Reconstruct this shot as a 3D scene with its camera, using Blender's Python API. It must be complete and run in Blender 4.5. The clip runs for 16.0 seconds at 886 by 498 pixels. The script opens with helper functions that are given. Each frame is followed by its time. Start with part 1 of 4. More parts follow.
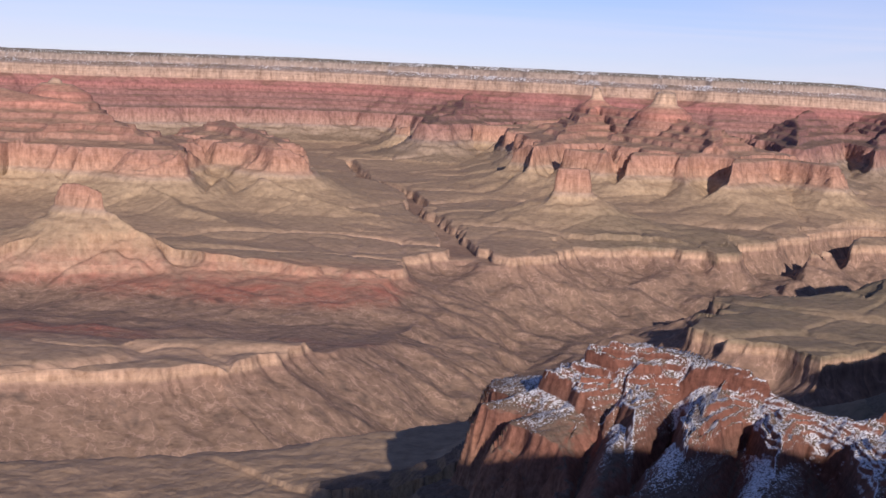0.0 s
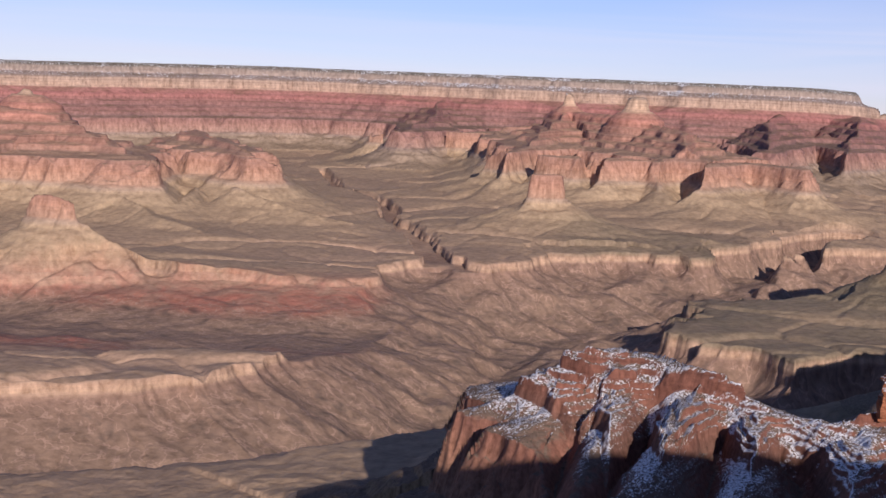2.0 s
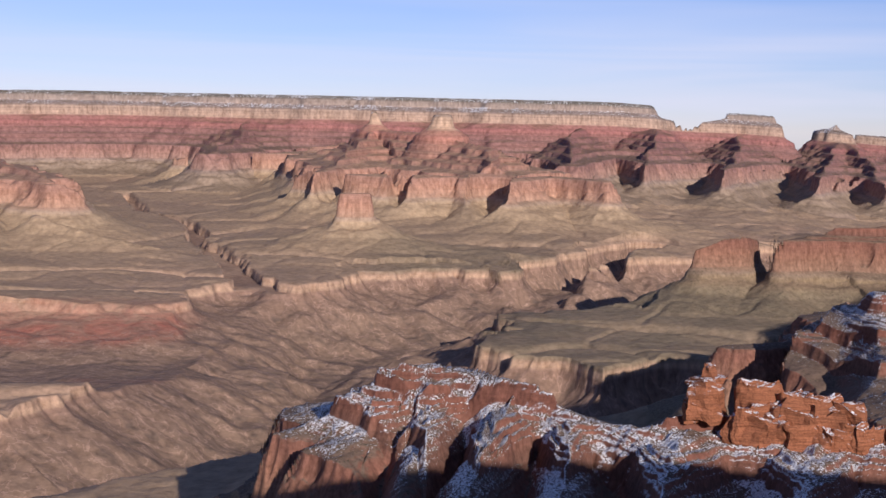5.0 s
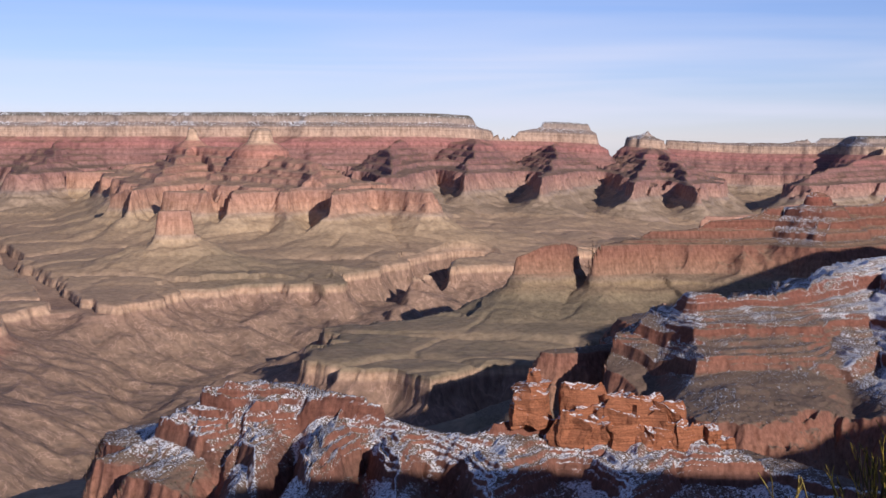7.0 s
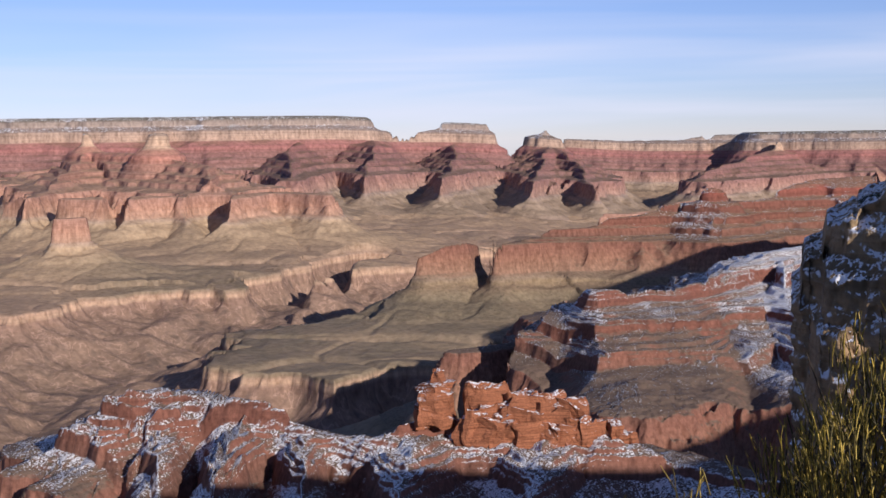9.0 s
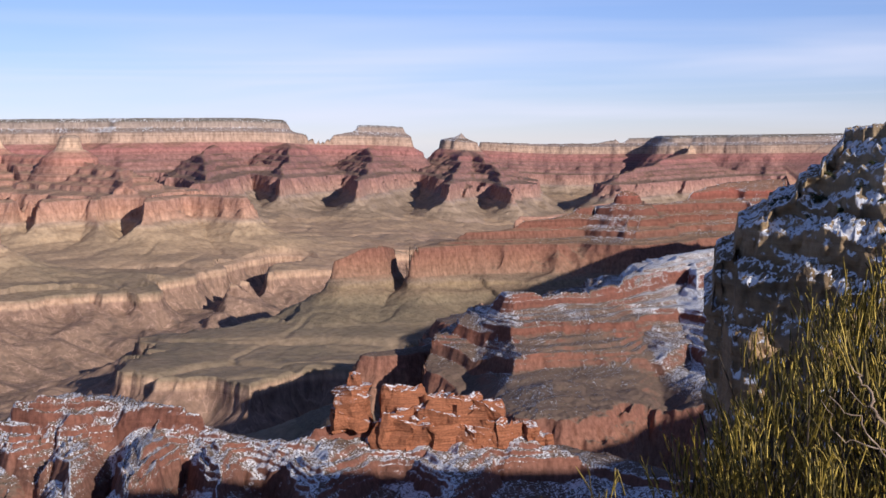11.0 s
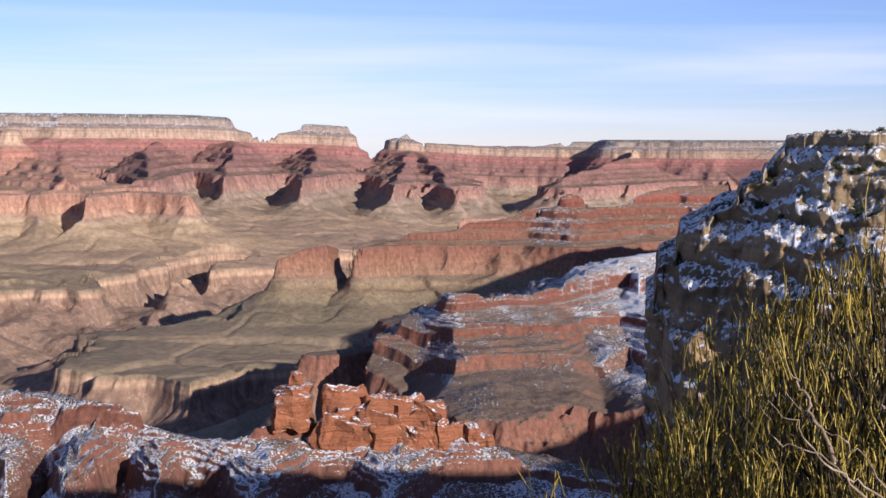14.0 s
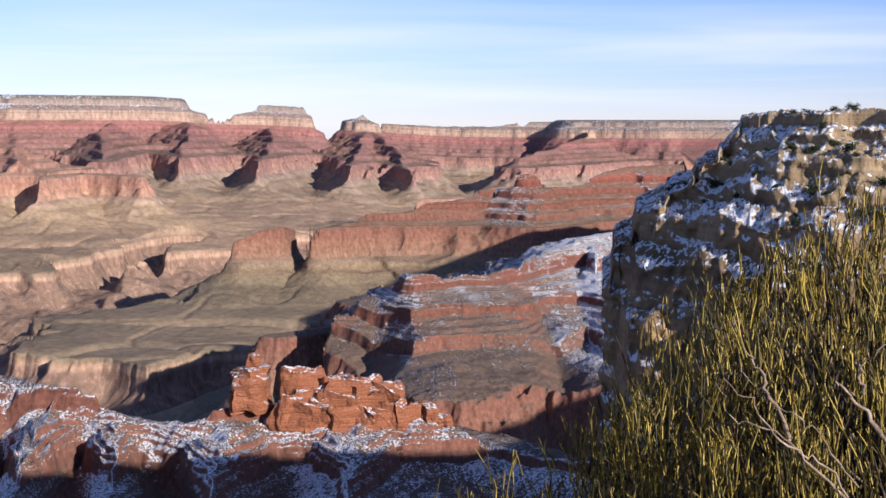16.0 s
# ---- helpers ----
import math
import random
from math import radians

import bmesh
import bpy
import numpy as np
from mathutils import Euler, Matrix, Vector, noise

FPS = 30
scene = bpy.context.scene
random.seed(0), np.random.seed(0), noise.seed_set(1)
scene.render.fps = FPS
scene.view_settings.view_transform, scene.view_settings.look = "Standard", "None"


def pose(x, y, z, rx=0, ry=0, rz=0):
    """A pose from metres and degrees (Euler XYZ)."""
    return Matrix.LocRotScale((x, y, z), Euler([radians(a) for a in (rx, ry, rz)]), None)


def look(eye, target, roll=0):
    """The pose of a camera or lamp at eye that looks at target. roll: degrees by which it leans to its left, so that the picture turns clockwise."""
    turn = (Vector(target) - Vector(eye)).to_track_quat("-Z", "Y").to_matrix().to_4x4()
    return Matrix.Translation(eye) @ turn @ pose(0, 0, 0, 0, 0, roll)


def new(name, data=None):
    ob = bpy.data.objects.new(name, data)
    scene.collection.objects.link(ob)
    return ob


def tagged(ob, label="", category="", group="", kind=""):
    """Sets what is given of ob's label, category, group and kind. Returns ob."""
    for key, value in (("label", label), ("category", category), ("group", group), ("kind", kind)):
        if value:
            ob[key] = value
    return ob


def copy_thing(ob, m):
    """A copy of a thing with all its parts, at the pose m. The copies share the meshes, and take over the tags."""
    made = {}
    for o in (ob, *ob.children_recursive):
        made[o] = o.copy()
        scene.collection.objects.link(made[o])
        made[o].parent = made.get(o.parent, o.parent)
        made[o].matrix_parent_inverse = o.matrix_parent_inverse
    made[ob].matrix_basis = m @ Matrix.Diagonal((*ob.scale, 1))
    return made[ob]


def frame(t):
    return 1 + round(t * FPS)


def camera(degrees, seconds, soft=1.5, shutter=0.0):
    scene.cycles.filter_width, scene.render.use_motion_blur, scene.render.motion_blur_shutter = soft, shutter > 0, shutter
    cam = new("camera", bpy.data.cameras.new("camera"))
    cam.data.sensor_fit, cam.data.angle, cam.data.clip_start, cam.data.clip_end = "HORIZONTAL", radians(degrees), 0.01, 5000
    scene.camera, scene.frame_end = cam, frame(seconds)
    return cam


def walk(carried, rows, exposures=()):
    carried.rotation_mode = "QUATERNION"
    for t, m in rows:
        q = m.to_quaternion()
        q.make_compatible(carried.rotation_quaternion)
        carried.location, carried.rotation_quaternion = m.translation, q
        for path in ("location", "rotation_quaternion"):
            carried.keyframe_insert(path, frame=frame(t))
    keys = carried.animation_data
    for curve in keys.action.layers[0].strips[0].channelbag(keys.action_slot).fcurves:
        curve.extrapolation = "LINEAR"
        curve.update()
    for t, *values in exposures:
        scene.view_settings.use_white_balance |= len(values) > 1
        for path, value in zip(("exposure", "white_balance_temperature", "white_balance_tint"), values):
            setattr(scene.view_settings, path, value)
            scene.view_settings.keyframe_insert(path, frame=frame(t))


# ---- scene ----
# The camera turns on the spot at the canyon's rim: seconds, heading to the right, pitch and lean in degrees.
cam = camera(34.42, 16.0)
TURNS = [
    (0, -0.00, -6.29, 2.95),
    (0.5, -0.19, -6.38, 2.69),
    (1, -0.17, -6.32, 2.59),
    (1.5, 0.19, -6.09, 2.42),
    (2, 1.02, -5.95, 2.42),
    (2.5, 2.06, -5.84, 2.44),
    (3, 3.37, -5.67, 2.83),
    (3.5, 4.68, -5.55, 2.38),
    (5.8, 11.77, -4.62, 0.97),
    (6, 12.74, -4.59, 0.88),
    (6.5, 14.57, -4.45, 0.21),
    (7, 15.70, -4.38, -0.00),
    (7.5, 16.73, -4.53, 0.02),
    (8, 17.79, -4.62, -0.24),
    (8.5, 18.64, -4.49, -0.67),
    (9, 19.66, -4.35, -0.87),
    (9.5, 20.76, -4.15, -1.15),
    (10, 21.77, -4.05, -0.57),
    (10.2, 22.01, -4.10, -0.56),
    (12.5, 24.66, -4.43, -0.86),
    (13, 24.90, -4.40, -0.76),
    (13.5, 25.16, -4.23, -0.30),
    (14, 25.29, -4.26, 0.23),
    (14.5, 25.85, -4.69, 0.11),
    (15, 26.13, -5.01, -0.07),
    (15.5, 26.77, -5.13, -0.06),
    (16, 27.01, -5.03, 0.05),
]


def heading(az, el=0.0):
    """The unit vector at az degrees right of straight ahead (+y) and el degrees up."""
    a, e = radians(az), radians(el)
    return Vector((math.sin(a) * math.cos(e), math.cos(a) * math.cos(e), math.sin(e)))


walk(cam, [(t, look((0, 0, 0), heading(az, el), roll)) for t, az, el, roll in TURNS],
     exposures=[(0, -0.04, 6030, 21), (4, -0.06, 5960, 19), (8, 0.02, 5900, 16), (12.5, 0.18, 5870, 15), (16, 0.38, 5800, 15)])

# ---- light ----
SUN_AZ, SUN_EL = 169.0, 17.5
world = bpy.data.worlds.new("sky")
scene.world = world
world.use_nodes = True
wt = world.node_tree
wt.nodes.clear()
sky = wt.nodes.new("ShaderNodeTexSky")
sky.sky_type, sky.sun_disc = "NISHITA", False
sky.sun_elevation, sky.sun_rotation = radians(SUN_EL), radians(SUN_AZ)
sky.altitude, sky.air_density, sky.dust_density, sky.ozone_density = 2100, 1.0, 0.15, 2.5
background = wt.nodes.new("ShaderNodeBackground")
background.inputs["Strength"].default_value = 0.086
world_out = wt.nodes.new("ShaderNodeOutputWorld")
# thin cirrus, streaked along the horizon
coord = wt.nodes.new("ShaderNodeTexCoord")
stretch = wt.nodes.new("ShaderNodeMapping")
stretch.inputs["Scale"].default_value = (1.5, 1.5, 26.0)
stretch.inputs["Rotation"].default_value = (0.0, 0.05, 0.0)
wisps = wt.nodes.new("ShaderNodeTexNoise")
wisps.inputs["Scale"].default_value, wisps.inputs["Detail"].default_value = 1.3, 3.0
wisps.inputs["Distortion"].default_value = 0.6
density = wt.nodes.new("ShaderNodeMapRange")
density.inputs["From Min"].default_value, density.inputs["From Max"].default_value = 0.37, 0.8
density.inputs["To Max"].default_value = 0.8
cirrus = wt.nodes.new("ShaderNodeMix")
cirrus.data_type = "RGBA"
cirrus.inputs[7].default_value = (9.4, 9.2, 9.8, 1)
wt.links.new(coord.outputs["Generated"], stretch.inputs["Vector"])
wt.links.new(stretch.outputs[0], wisps.inputs["Vector"])
wt.links.new(wisps.outputs["Fac"], density.inputs["Value"])
height_of = wt.nodes.new("ShaderNodeSeparateXYZ")
wt.links.new(coord.outputs["Generated"], height_of.inputs[0])
band = wt.nodes.new("ShaderNodeMapRange")
band.interpolation_type = "SMOOTHSTEP"
for socket, value in zip(band.inputs[1:5], (0.11, 0.04, 0.12, 1.0)):
    socket.default_value = value
wt.links.new(height_of.outputs["Z"], band.inputs[0])
# the bank of cirrus thickens towards the east
bank = wt.nodes.new("ShaderNodeMapRange")
for socket, value in zip(bank.inputs[1:5], (-0.1, 0.3, 0.6, 1.15)):
    socket.default_value = value
wt.links.new(height_of.outputs["X"], bank.inputs[0])
veil = wt.nodes.new("ShaderNodeMath")
veil.operation = "MULTIPLY"
wt.links.new(band.outputs[0], veil.inputs[0])
wt.links.new(bank.outputs[0], veil.inputs[1])
thick = wt.nodes.new("ShaderNodeMath")
thick.operation, thick.use_clamp = "MULTIPLY", True
wt.links.new(density.outputs[0], thick.inputs[0])
wt.links.new(veil.outputs[0], thick.inputs[1])
wt.links.new(thick.outputs[0], cirrus.inputs[0])
tone = wt.nodes.new("ShaderNodeMix")
tone.data_type, tone.blend_type = "RGBA", "MULTIPLY"
tone.inputs[0].default_value, tone.inputs[7].default_value = 1.0, (0.97, 0.92, 1.16, 1)
wt.links.new(sky.outputs[0], tone.inputs[6])
wt.links.new(tone.outputs[2], cirrus.inputs[6])
wt.links.new(cirrus.outputs[2], background.inputs["Color"])
wt.links.new(background.outputs[0], world_out.inputs[0])

sun = new("sun", bpy.data.lights.new("sun", "SUN"))
sun.data.energy, sun.data.angle, sun.data.color = 5.0, radians(0.53), (1.0, 0.91, 0.79)
sun.matrix_world = look(heading(SUN_AZ, SUN_EL) * 100, (0, 0, 0))

# ---- materials ----
class Nodes:
    """Short ways to write a node material."""

    def __init__(self, name, rough=0.9):
        self.mat = bpy.data.materials.new(name)
        self.mat.use_nodes = True
        self.tree = self.mat.node_tree
        self.bsdf = self.tree.nodes["Principled BSDF"]
        self.bsdf.inputs["Roughness"].default_value = rough
        self.bsdf.inputs["Specular IOR Level"].default_value = 0.15

    def add(self, kind, **inputs):
        node = self.tree.nodes.new("ShaderNode" + kind)
        for key, value in inputs.items():
            self.put(node.inputs[key.replace("_", " ")], value)
        return node

    def put(self, socket, value):
        if isinstance(value, bpy.types.NodeSocket):
            self.tree.links.new(value, socket)
        else:
            socket.default_value = value

    def math(self, op, a, b=0.0, clamp=False):
        node = self.tree.nodes.new("ShaderNodeMath")
        node.operation, node.use_clamp = op, clamp
        self.put(node.inputs[0], a)
        self.put(node.inputs[1], b)
        return node.outputs[0]

    def span(self, value, lo, hi, to_lo=0.0, to_hi=1.0):
        node = self.tree.nodes.new("ShaderNodeMapRange")
        for k, v in enumerate((value, lo, hi, to_lo, to_hi)):
            self.put(node.inputs[k], v)
        return node.outputs[0]

    def mix(self, fac, a, b, blend="MIX"):
        node = self.tree.nodes.new("ShaderNodeMix")
        node.data_type, node.blend_type = "RGBA", blend
        for k, v in ((0, fac), (6, a), (7, b)):
            self.put(node.inputs[k], (*v, 1) if isinstance(v, tuple) and len(v) == 3 else v)
        return node.outputs[2]

    def ramp(self, fac, stops, ease="LINEAR"):
        node = self.tree.nodes.new("ShaderNodeValToRGB")
        node.color_ramp.interpolation = ease
        els = node.color_ramp.elements
        while len(els) < len(stops):
            els.new(0.5)
        for el, (pos, col) in zip(els, stops):
            el.position = pos
            el.color = (*col, 1)
        self.put(node.inputs[0], fac)
        return node.outputs[0]

    def noise(self, vector, scale, detail=4.0, rough=0.55, distortion=0.0):
        node = self.add("TexNoise", Scale=scale, Detail=detail, Roughness=rough, Distortion=distortion)
        if vector is not None:
            self.put(node.inputs["Vector"], vector)
        return node.outputs["Fac"]

    def scaled(self, vector, sx, sy, sz):
        node = self.add("Mapping", Scale=(sx, sy, sz))
        self.put(node.inputs["Vector"], vector)
        return node.outputs[0]

    def turned(self, vector, sx, sy, sz):
        node = self.add("Mapping", Scale=(sx, sy, sz), Rotation=(0.0, 0.45, 0.3))
        self.put(node.inputs["Vector"], vector)
        return node.outputs[0]

    def bump(self, height, strength, distance):
        node = self.add("Bump", Strength=strength, Distance=distance)
        self.put(node.inputs["Height"], height)
        self.put(self.bsdf.inputs["Normal"], node.outputs[0])

    def attribute(self, name):
        node = self.tree.nodes.new("ShaderNodeAttribute")
        node.attribute_name = name
        return node.outputs["Fac"]

    def done(self, colour):
        self.put(self.bsdf.inputs["Base Color"], colour)
        return self.mat


STRATA_LO, STRATA_HI = -1450.0, 60.0


def at(z):
    return (z - STRATA_LO) / (STRATA_HI - STRATA_LO)


BEDS = [
    (-1450, (0.19, 0.122, 0.08)), (-1300, (0.225, 0.145, 0.095)), (-1150, (0.24, 0.148, 0.098)),
    (-1112, (0.24, 0.145, 0.10)), (-1092, (0.46, 0.30, 0.19)), (-1066, (0.44, 0.28, 0.18)), (-1050, (0.32, 0.21, 0.135)),
    (-960, (0.36, 0.25, 0.142)), (-900, (0.38, 0.268, 0.15)), (-830, (0.39, 0.275, 0.158)), (-800, (0.38, 0.27, 0.18)),
    (-780, (0.40, 0.235, 0.15)), (-700, (0.38, 0.19, 0.12)), (-640, (0.33, 0.15, 0.10)),
    (-600, (0.25, 0.13, 0.09)), (-540, (0.31, 0.13, 0.085)), (-470, (0.25, 0.11, 0.075)), (-400, (0.32, 0.125, 0.085)),
    (-340, (0.36, 0.12, 0.085)), (-275, (0.38, 0.15, 0.10)), (-255, (0.46, 0.30, 0.19)), (-150, (0.50, 0.35, 0.23)),
    (-125, (0.22, 0.17, 0.13)), (-85, (0.24, 0.18, 0.135)), (-72, (0.40, 0.31, 0.23)), (-25, (0.37, 0.29, 0.21)), (-4, (0.20, 0.17, 0.12)), (14, (0.07, 0.075, 0.045)),
]


def strata_rock(name, beds, grain=1.0, snow=False, shrubs=0.0, dusty=0.4, wobble=70.0, streaks=0.8, rest=(0.80, 0.97), soil=((0.19, 0.132, 0.07), (0.29, 0.20, 0.10)), cling=(0.5, 0.7)):
    """Layered canyon rock: colour by bed, thin ledges, dust on gentle slopes, brush and old snow. grain: how near it is seen."""
    n = Nodes(name, 0.95)
    where = n.add("TexCoord").outputs["Object"]
    up = n.add("SeparateXYZ")
    n.put(up.inputs[0], n.add("NewGeometry").outputs["Normal"])
    steep = up.outputs["Z"]
    blotch = n.noise(where, 0.012 * grain, 5)
    fine = n.noise(where, 0.22 * grain, 6, 0.65)
    bed = n.attribute("strata")
    height = n.math("ADD", bed, n.math("MULTIPLY", n.math("SUBTRACT", blotch, 0.5), wobble))
    base = n.ramp(n.span(height, STRATA_LO, STRATA_HI), [(at(z), c) for z, c in beds])
    # thin beds, light and dark
    layers = n.add("Combine" + "XYZ")
    n.put(layers.inputs[2], n.math("MULTIPLY", bed, 0.06))
    n.put(layers.inputs[0], n.math("MULTIPLY", blotch, 1.2))
    thin = n.noise(layers.outputs[0], 1.0, 5, 0.7)
    base = n.mix(n.span(bed, -650, -610, 0.35, 1.0), base, n.mix(1.0, base, n.ramp(thin, [(0.25, (0.62, 0.6, 0.6)), (0.5, (1, 1, 1)), (0.75, (1.28, 1.25, 1.2))]), "MULTIPLY"))
    # streaks down the steep faces
    streak = n.noise(n.scaled(where, 0.35 * grain, 0.35 * grain, 0.03 * grain), 1.0, 5, 0.6)
    cliff = n.span(steep, 0.75, 0.35)
    base = n.mix(n.math("MULTIPLY", cliff, streaks), base,
                 n.mix(1.0, base, n.ramp(streak, [(0.3, (0.62, 0.58, 0.55)), (0.52, (1, 1, 1)), (0.72, (1.3, 1.3, 1.3))]), "MULTIPLY"))
    # dust and rubble lie on the gentle slopes
    dust = n.mix(blotch, *soil)
    base = n.mix(n.math("MULTIPLY", n.span(steep, *rest), n.span(bed, -1120, -1040, 0.1, dusty)), base, dust)
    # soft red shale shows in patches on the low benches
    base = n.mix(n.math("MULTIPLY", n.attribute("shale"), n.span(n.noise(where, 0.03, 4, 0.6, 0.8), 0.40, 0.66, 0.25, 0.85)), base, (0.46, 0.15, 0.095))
    # pale veins lean across the dark rock of the inner gorge
    veins = n.noise(n.turned(where, 0.11 * grain, 0.11 * grain, 0.02 * grain), 1.0, 4, 0.5, 0.3)
    vein = n.math("MULTIPLY", n.span(n.math("ABSOLUTE", n.math("SUBTRACT", veins, 0.5)), 0.022, 0.004), n.span(bed, -1110, -1140))
    base = n.mix(n.math("MULTIPLY", vein, 0.65), base, (0.42, 0.27, 0.19))
    base = n.mix(n.math("MULTIPLY", n.span(veins, 0.42, 0.3), n.span(bed, -1110, -1140, 0, 0.55)), base, (0.085, 0.066, 0.055))
    # drab green shale covers the broad platform on this side of the river
    base = n.mix(n.math("MULTIPLY", n.attribute("drab"), n.span(n.noise(where, 0.02, 4, 0.6, 0.5), 0.3, 0.6, 0.45, 0.8)), base, n.mix(blotch, (0.15, 0.122, 0.078), (0.25, 0.195, 0.12)))
    base = n.mix(1.0, base, n.ramp(fine, [(0.3, (0.72, 0.70, 0.68)), (0.5, (1, 1, 1)), (0.7, (1.25, 1.25, 1.25))]), "MULTIPLY")
    if snow:
        # it lasts on the side turned away from the sun, in clots between stones and brush
        away = n.math("SUBTRACT", n.math("MULTIPLY", up.outputs["Y"], 0.56), n.math("MULTIPLY", up.outputs["X"], 0.83))
        lie = n.math("ADD", n.math("ADD", n.math("MULTIPLY", n.noise(where, 0.62 * grain, 3, 0.65), 1.35), -0.25), n.math("MULTIPLY", n.noise(where, 0.05 * grain, 3), 0.25))
        lie = n.math("ADD", lie, n.math("MULTIPLY", n.math("SUBTRACT", n.attribute("snow"), 0.5), 0.6))
        lie = n.math("ADD", lie, n.span(away, -0.35, 0.35, -0.14, 0.08))
        cover = n.math("MULTIPLY", n.span(lie, 0.56, 0.62), n.span(steep, *cling))
        cover = n.math("MULTIPLY", cover, n.span(n.attribute("snow"), 0.02, 0.2))
        base = n.mix(cover, base, (0.78, 0.765, 0.74))
    if shrubs:
        dots = n.noise(where, 0.42 * grain, 3, 0.6)
        base = n.mix(n.math("MULTIPLY", n.span(dots, 0.60, 0.66), n.span(steep, 0.5, 0.8, 0, shrubs)), base, (0.05, 0.052, 0.028))
    n.bump(n.math("ADD", fine, n.math("MULTIPLY", thin, cliff)), 0.7, 1.2 / grain)
    return n.done(base)


# distance haze is put into the colour: the far beds are mixed paler
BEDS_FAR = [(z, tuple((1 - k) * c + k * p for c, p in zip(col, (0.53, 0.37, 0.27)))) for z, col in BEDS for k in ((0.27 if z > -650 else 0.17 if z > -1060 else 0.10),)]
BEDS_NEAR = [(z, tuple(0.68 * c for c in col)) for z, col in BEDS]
BEDS_RIM = [(z, (1.45 * c[0], 1.45 * c[1], 1.3 * c[2])) for z, c in [(-1450, (0.15, 0.10, 0.06)), (-240, (0.19, 0.125, 0.075)), (-190, (0.13, 0.09, 0.055)), (-140, (0.24, 0.165, 0.10)), (-100, (0.17, 0.12, 0.075)), (-50, (0.24, 0.175, 0.11)), (0, (0.21, 0.15, 0.095))]]
# the most distant beds get haze painted in too, a pinkish grey
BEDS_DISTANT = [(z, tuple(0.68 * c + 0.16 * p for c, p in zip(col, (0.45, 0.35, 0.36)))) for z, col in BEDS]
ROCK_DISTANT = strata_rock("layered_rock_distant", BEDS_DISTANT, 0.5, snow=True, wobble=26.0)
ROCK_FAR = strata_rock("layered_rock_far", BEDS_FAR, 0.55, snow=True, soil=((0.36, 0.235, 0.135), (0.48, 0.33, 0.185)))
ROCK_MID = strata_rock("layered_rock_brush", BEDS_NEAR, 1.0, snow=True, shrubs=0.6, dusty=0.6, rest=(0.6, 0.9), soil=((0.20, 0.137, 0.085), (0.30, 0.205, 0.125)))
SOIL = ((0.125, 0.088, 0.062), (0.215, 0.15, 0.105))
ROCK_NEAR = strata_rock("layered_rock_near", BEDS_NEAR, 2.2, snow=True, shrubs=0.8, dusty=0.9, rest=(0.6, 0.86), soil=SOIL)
ROCK_RIM = strata_rock("rim_limestone", BEDS_RIM, 3.4, snow=True, shrubs=0.8, wobble=25.0, streaks=0.4, cling=(0.4, 0.58))


# ---- the canyon ----
SCALE = 0.19  # the canyon stands at this share of its breadth, round the camera


def perlin(x, y, seed):
    """Smooth noise from -1 to 1 over arrays of places."""
    xi, yi = np.floor(x), np.floor(y)
    u, v = x - xi, y - yi
    xi, yi = xi.astype(np.int64), yi.astype(np.int64)

    def corner(dx, dy):
        h = (xi + dx) * 374761393 + (yi + dy) * 668265263 + seed * 974634541
        h = (h ^ (h >> 13)) * 1274126177
        a = ((h ^ (h >> 16)) & 1023) * (2 * np.pi / 1024)
        return np.cos(a) * (u - dx) + np.sin(a) * (v - dy)

    su, sv = u * u * u * (u * (6 * u - 15) + 10), v * v * v * (v * (6 * v - 15) + 10)
    lo = corner(0, 0) * (1 - su) + corner(1, 0) * su
    hi = corner(0, 1) * (1 - su) + corner(1, 1) * su
    return 1.5 * (lo * (1 - sv) + hi * sv)


def smooth(x, lo, hi):
    k = np.clip((x - lo) / (hi - lo), 0, 1)
    return k * k * (3 - 2 * k)


# distance out from a plateau's edge, and the level there: cliffs and slopes of the beds
OUT = np.array([-4000, -60, 0, 22, 110, 128, 290, 306, 375, 388, 450, 462, 525, 537, 640, 686, 742, 752, 905, 1200, 1700, 2600, 9000.0])
LEVEL = np.array([55, 40, 0, -75, -130, -255, -345, -395, -425, -468, -492, -530, -552, -588, -622, -782, -815, -832, -910, -990, -1032, -1056, -1075.0])
GORGE_OUT = np.array([0, 0.06, 0.50, 0.93, 0.97, 1.0, 1.2, 1.25])
GORGE_LEVEL = np.array([-1425, -1420, -1270, -1125, -1100, -1050, -1030, 900.0])


def edge_of(level):
    return np.interp(-level, -LEVEL, OUT)


def dip(az, r):
    """How much higher the beds lie towards the north rim."""
    return 300 * smooth(r, 5200, 18500) * (1 - 0.2 * smooth(az, 15, 19)) * (1 - 0.93 * smooth(az, 19, 29)) * (1 - 0.28 * smooth(-az, 4, 18))


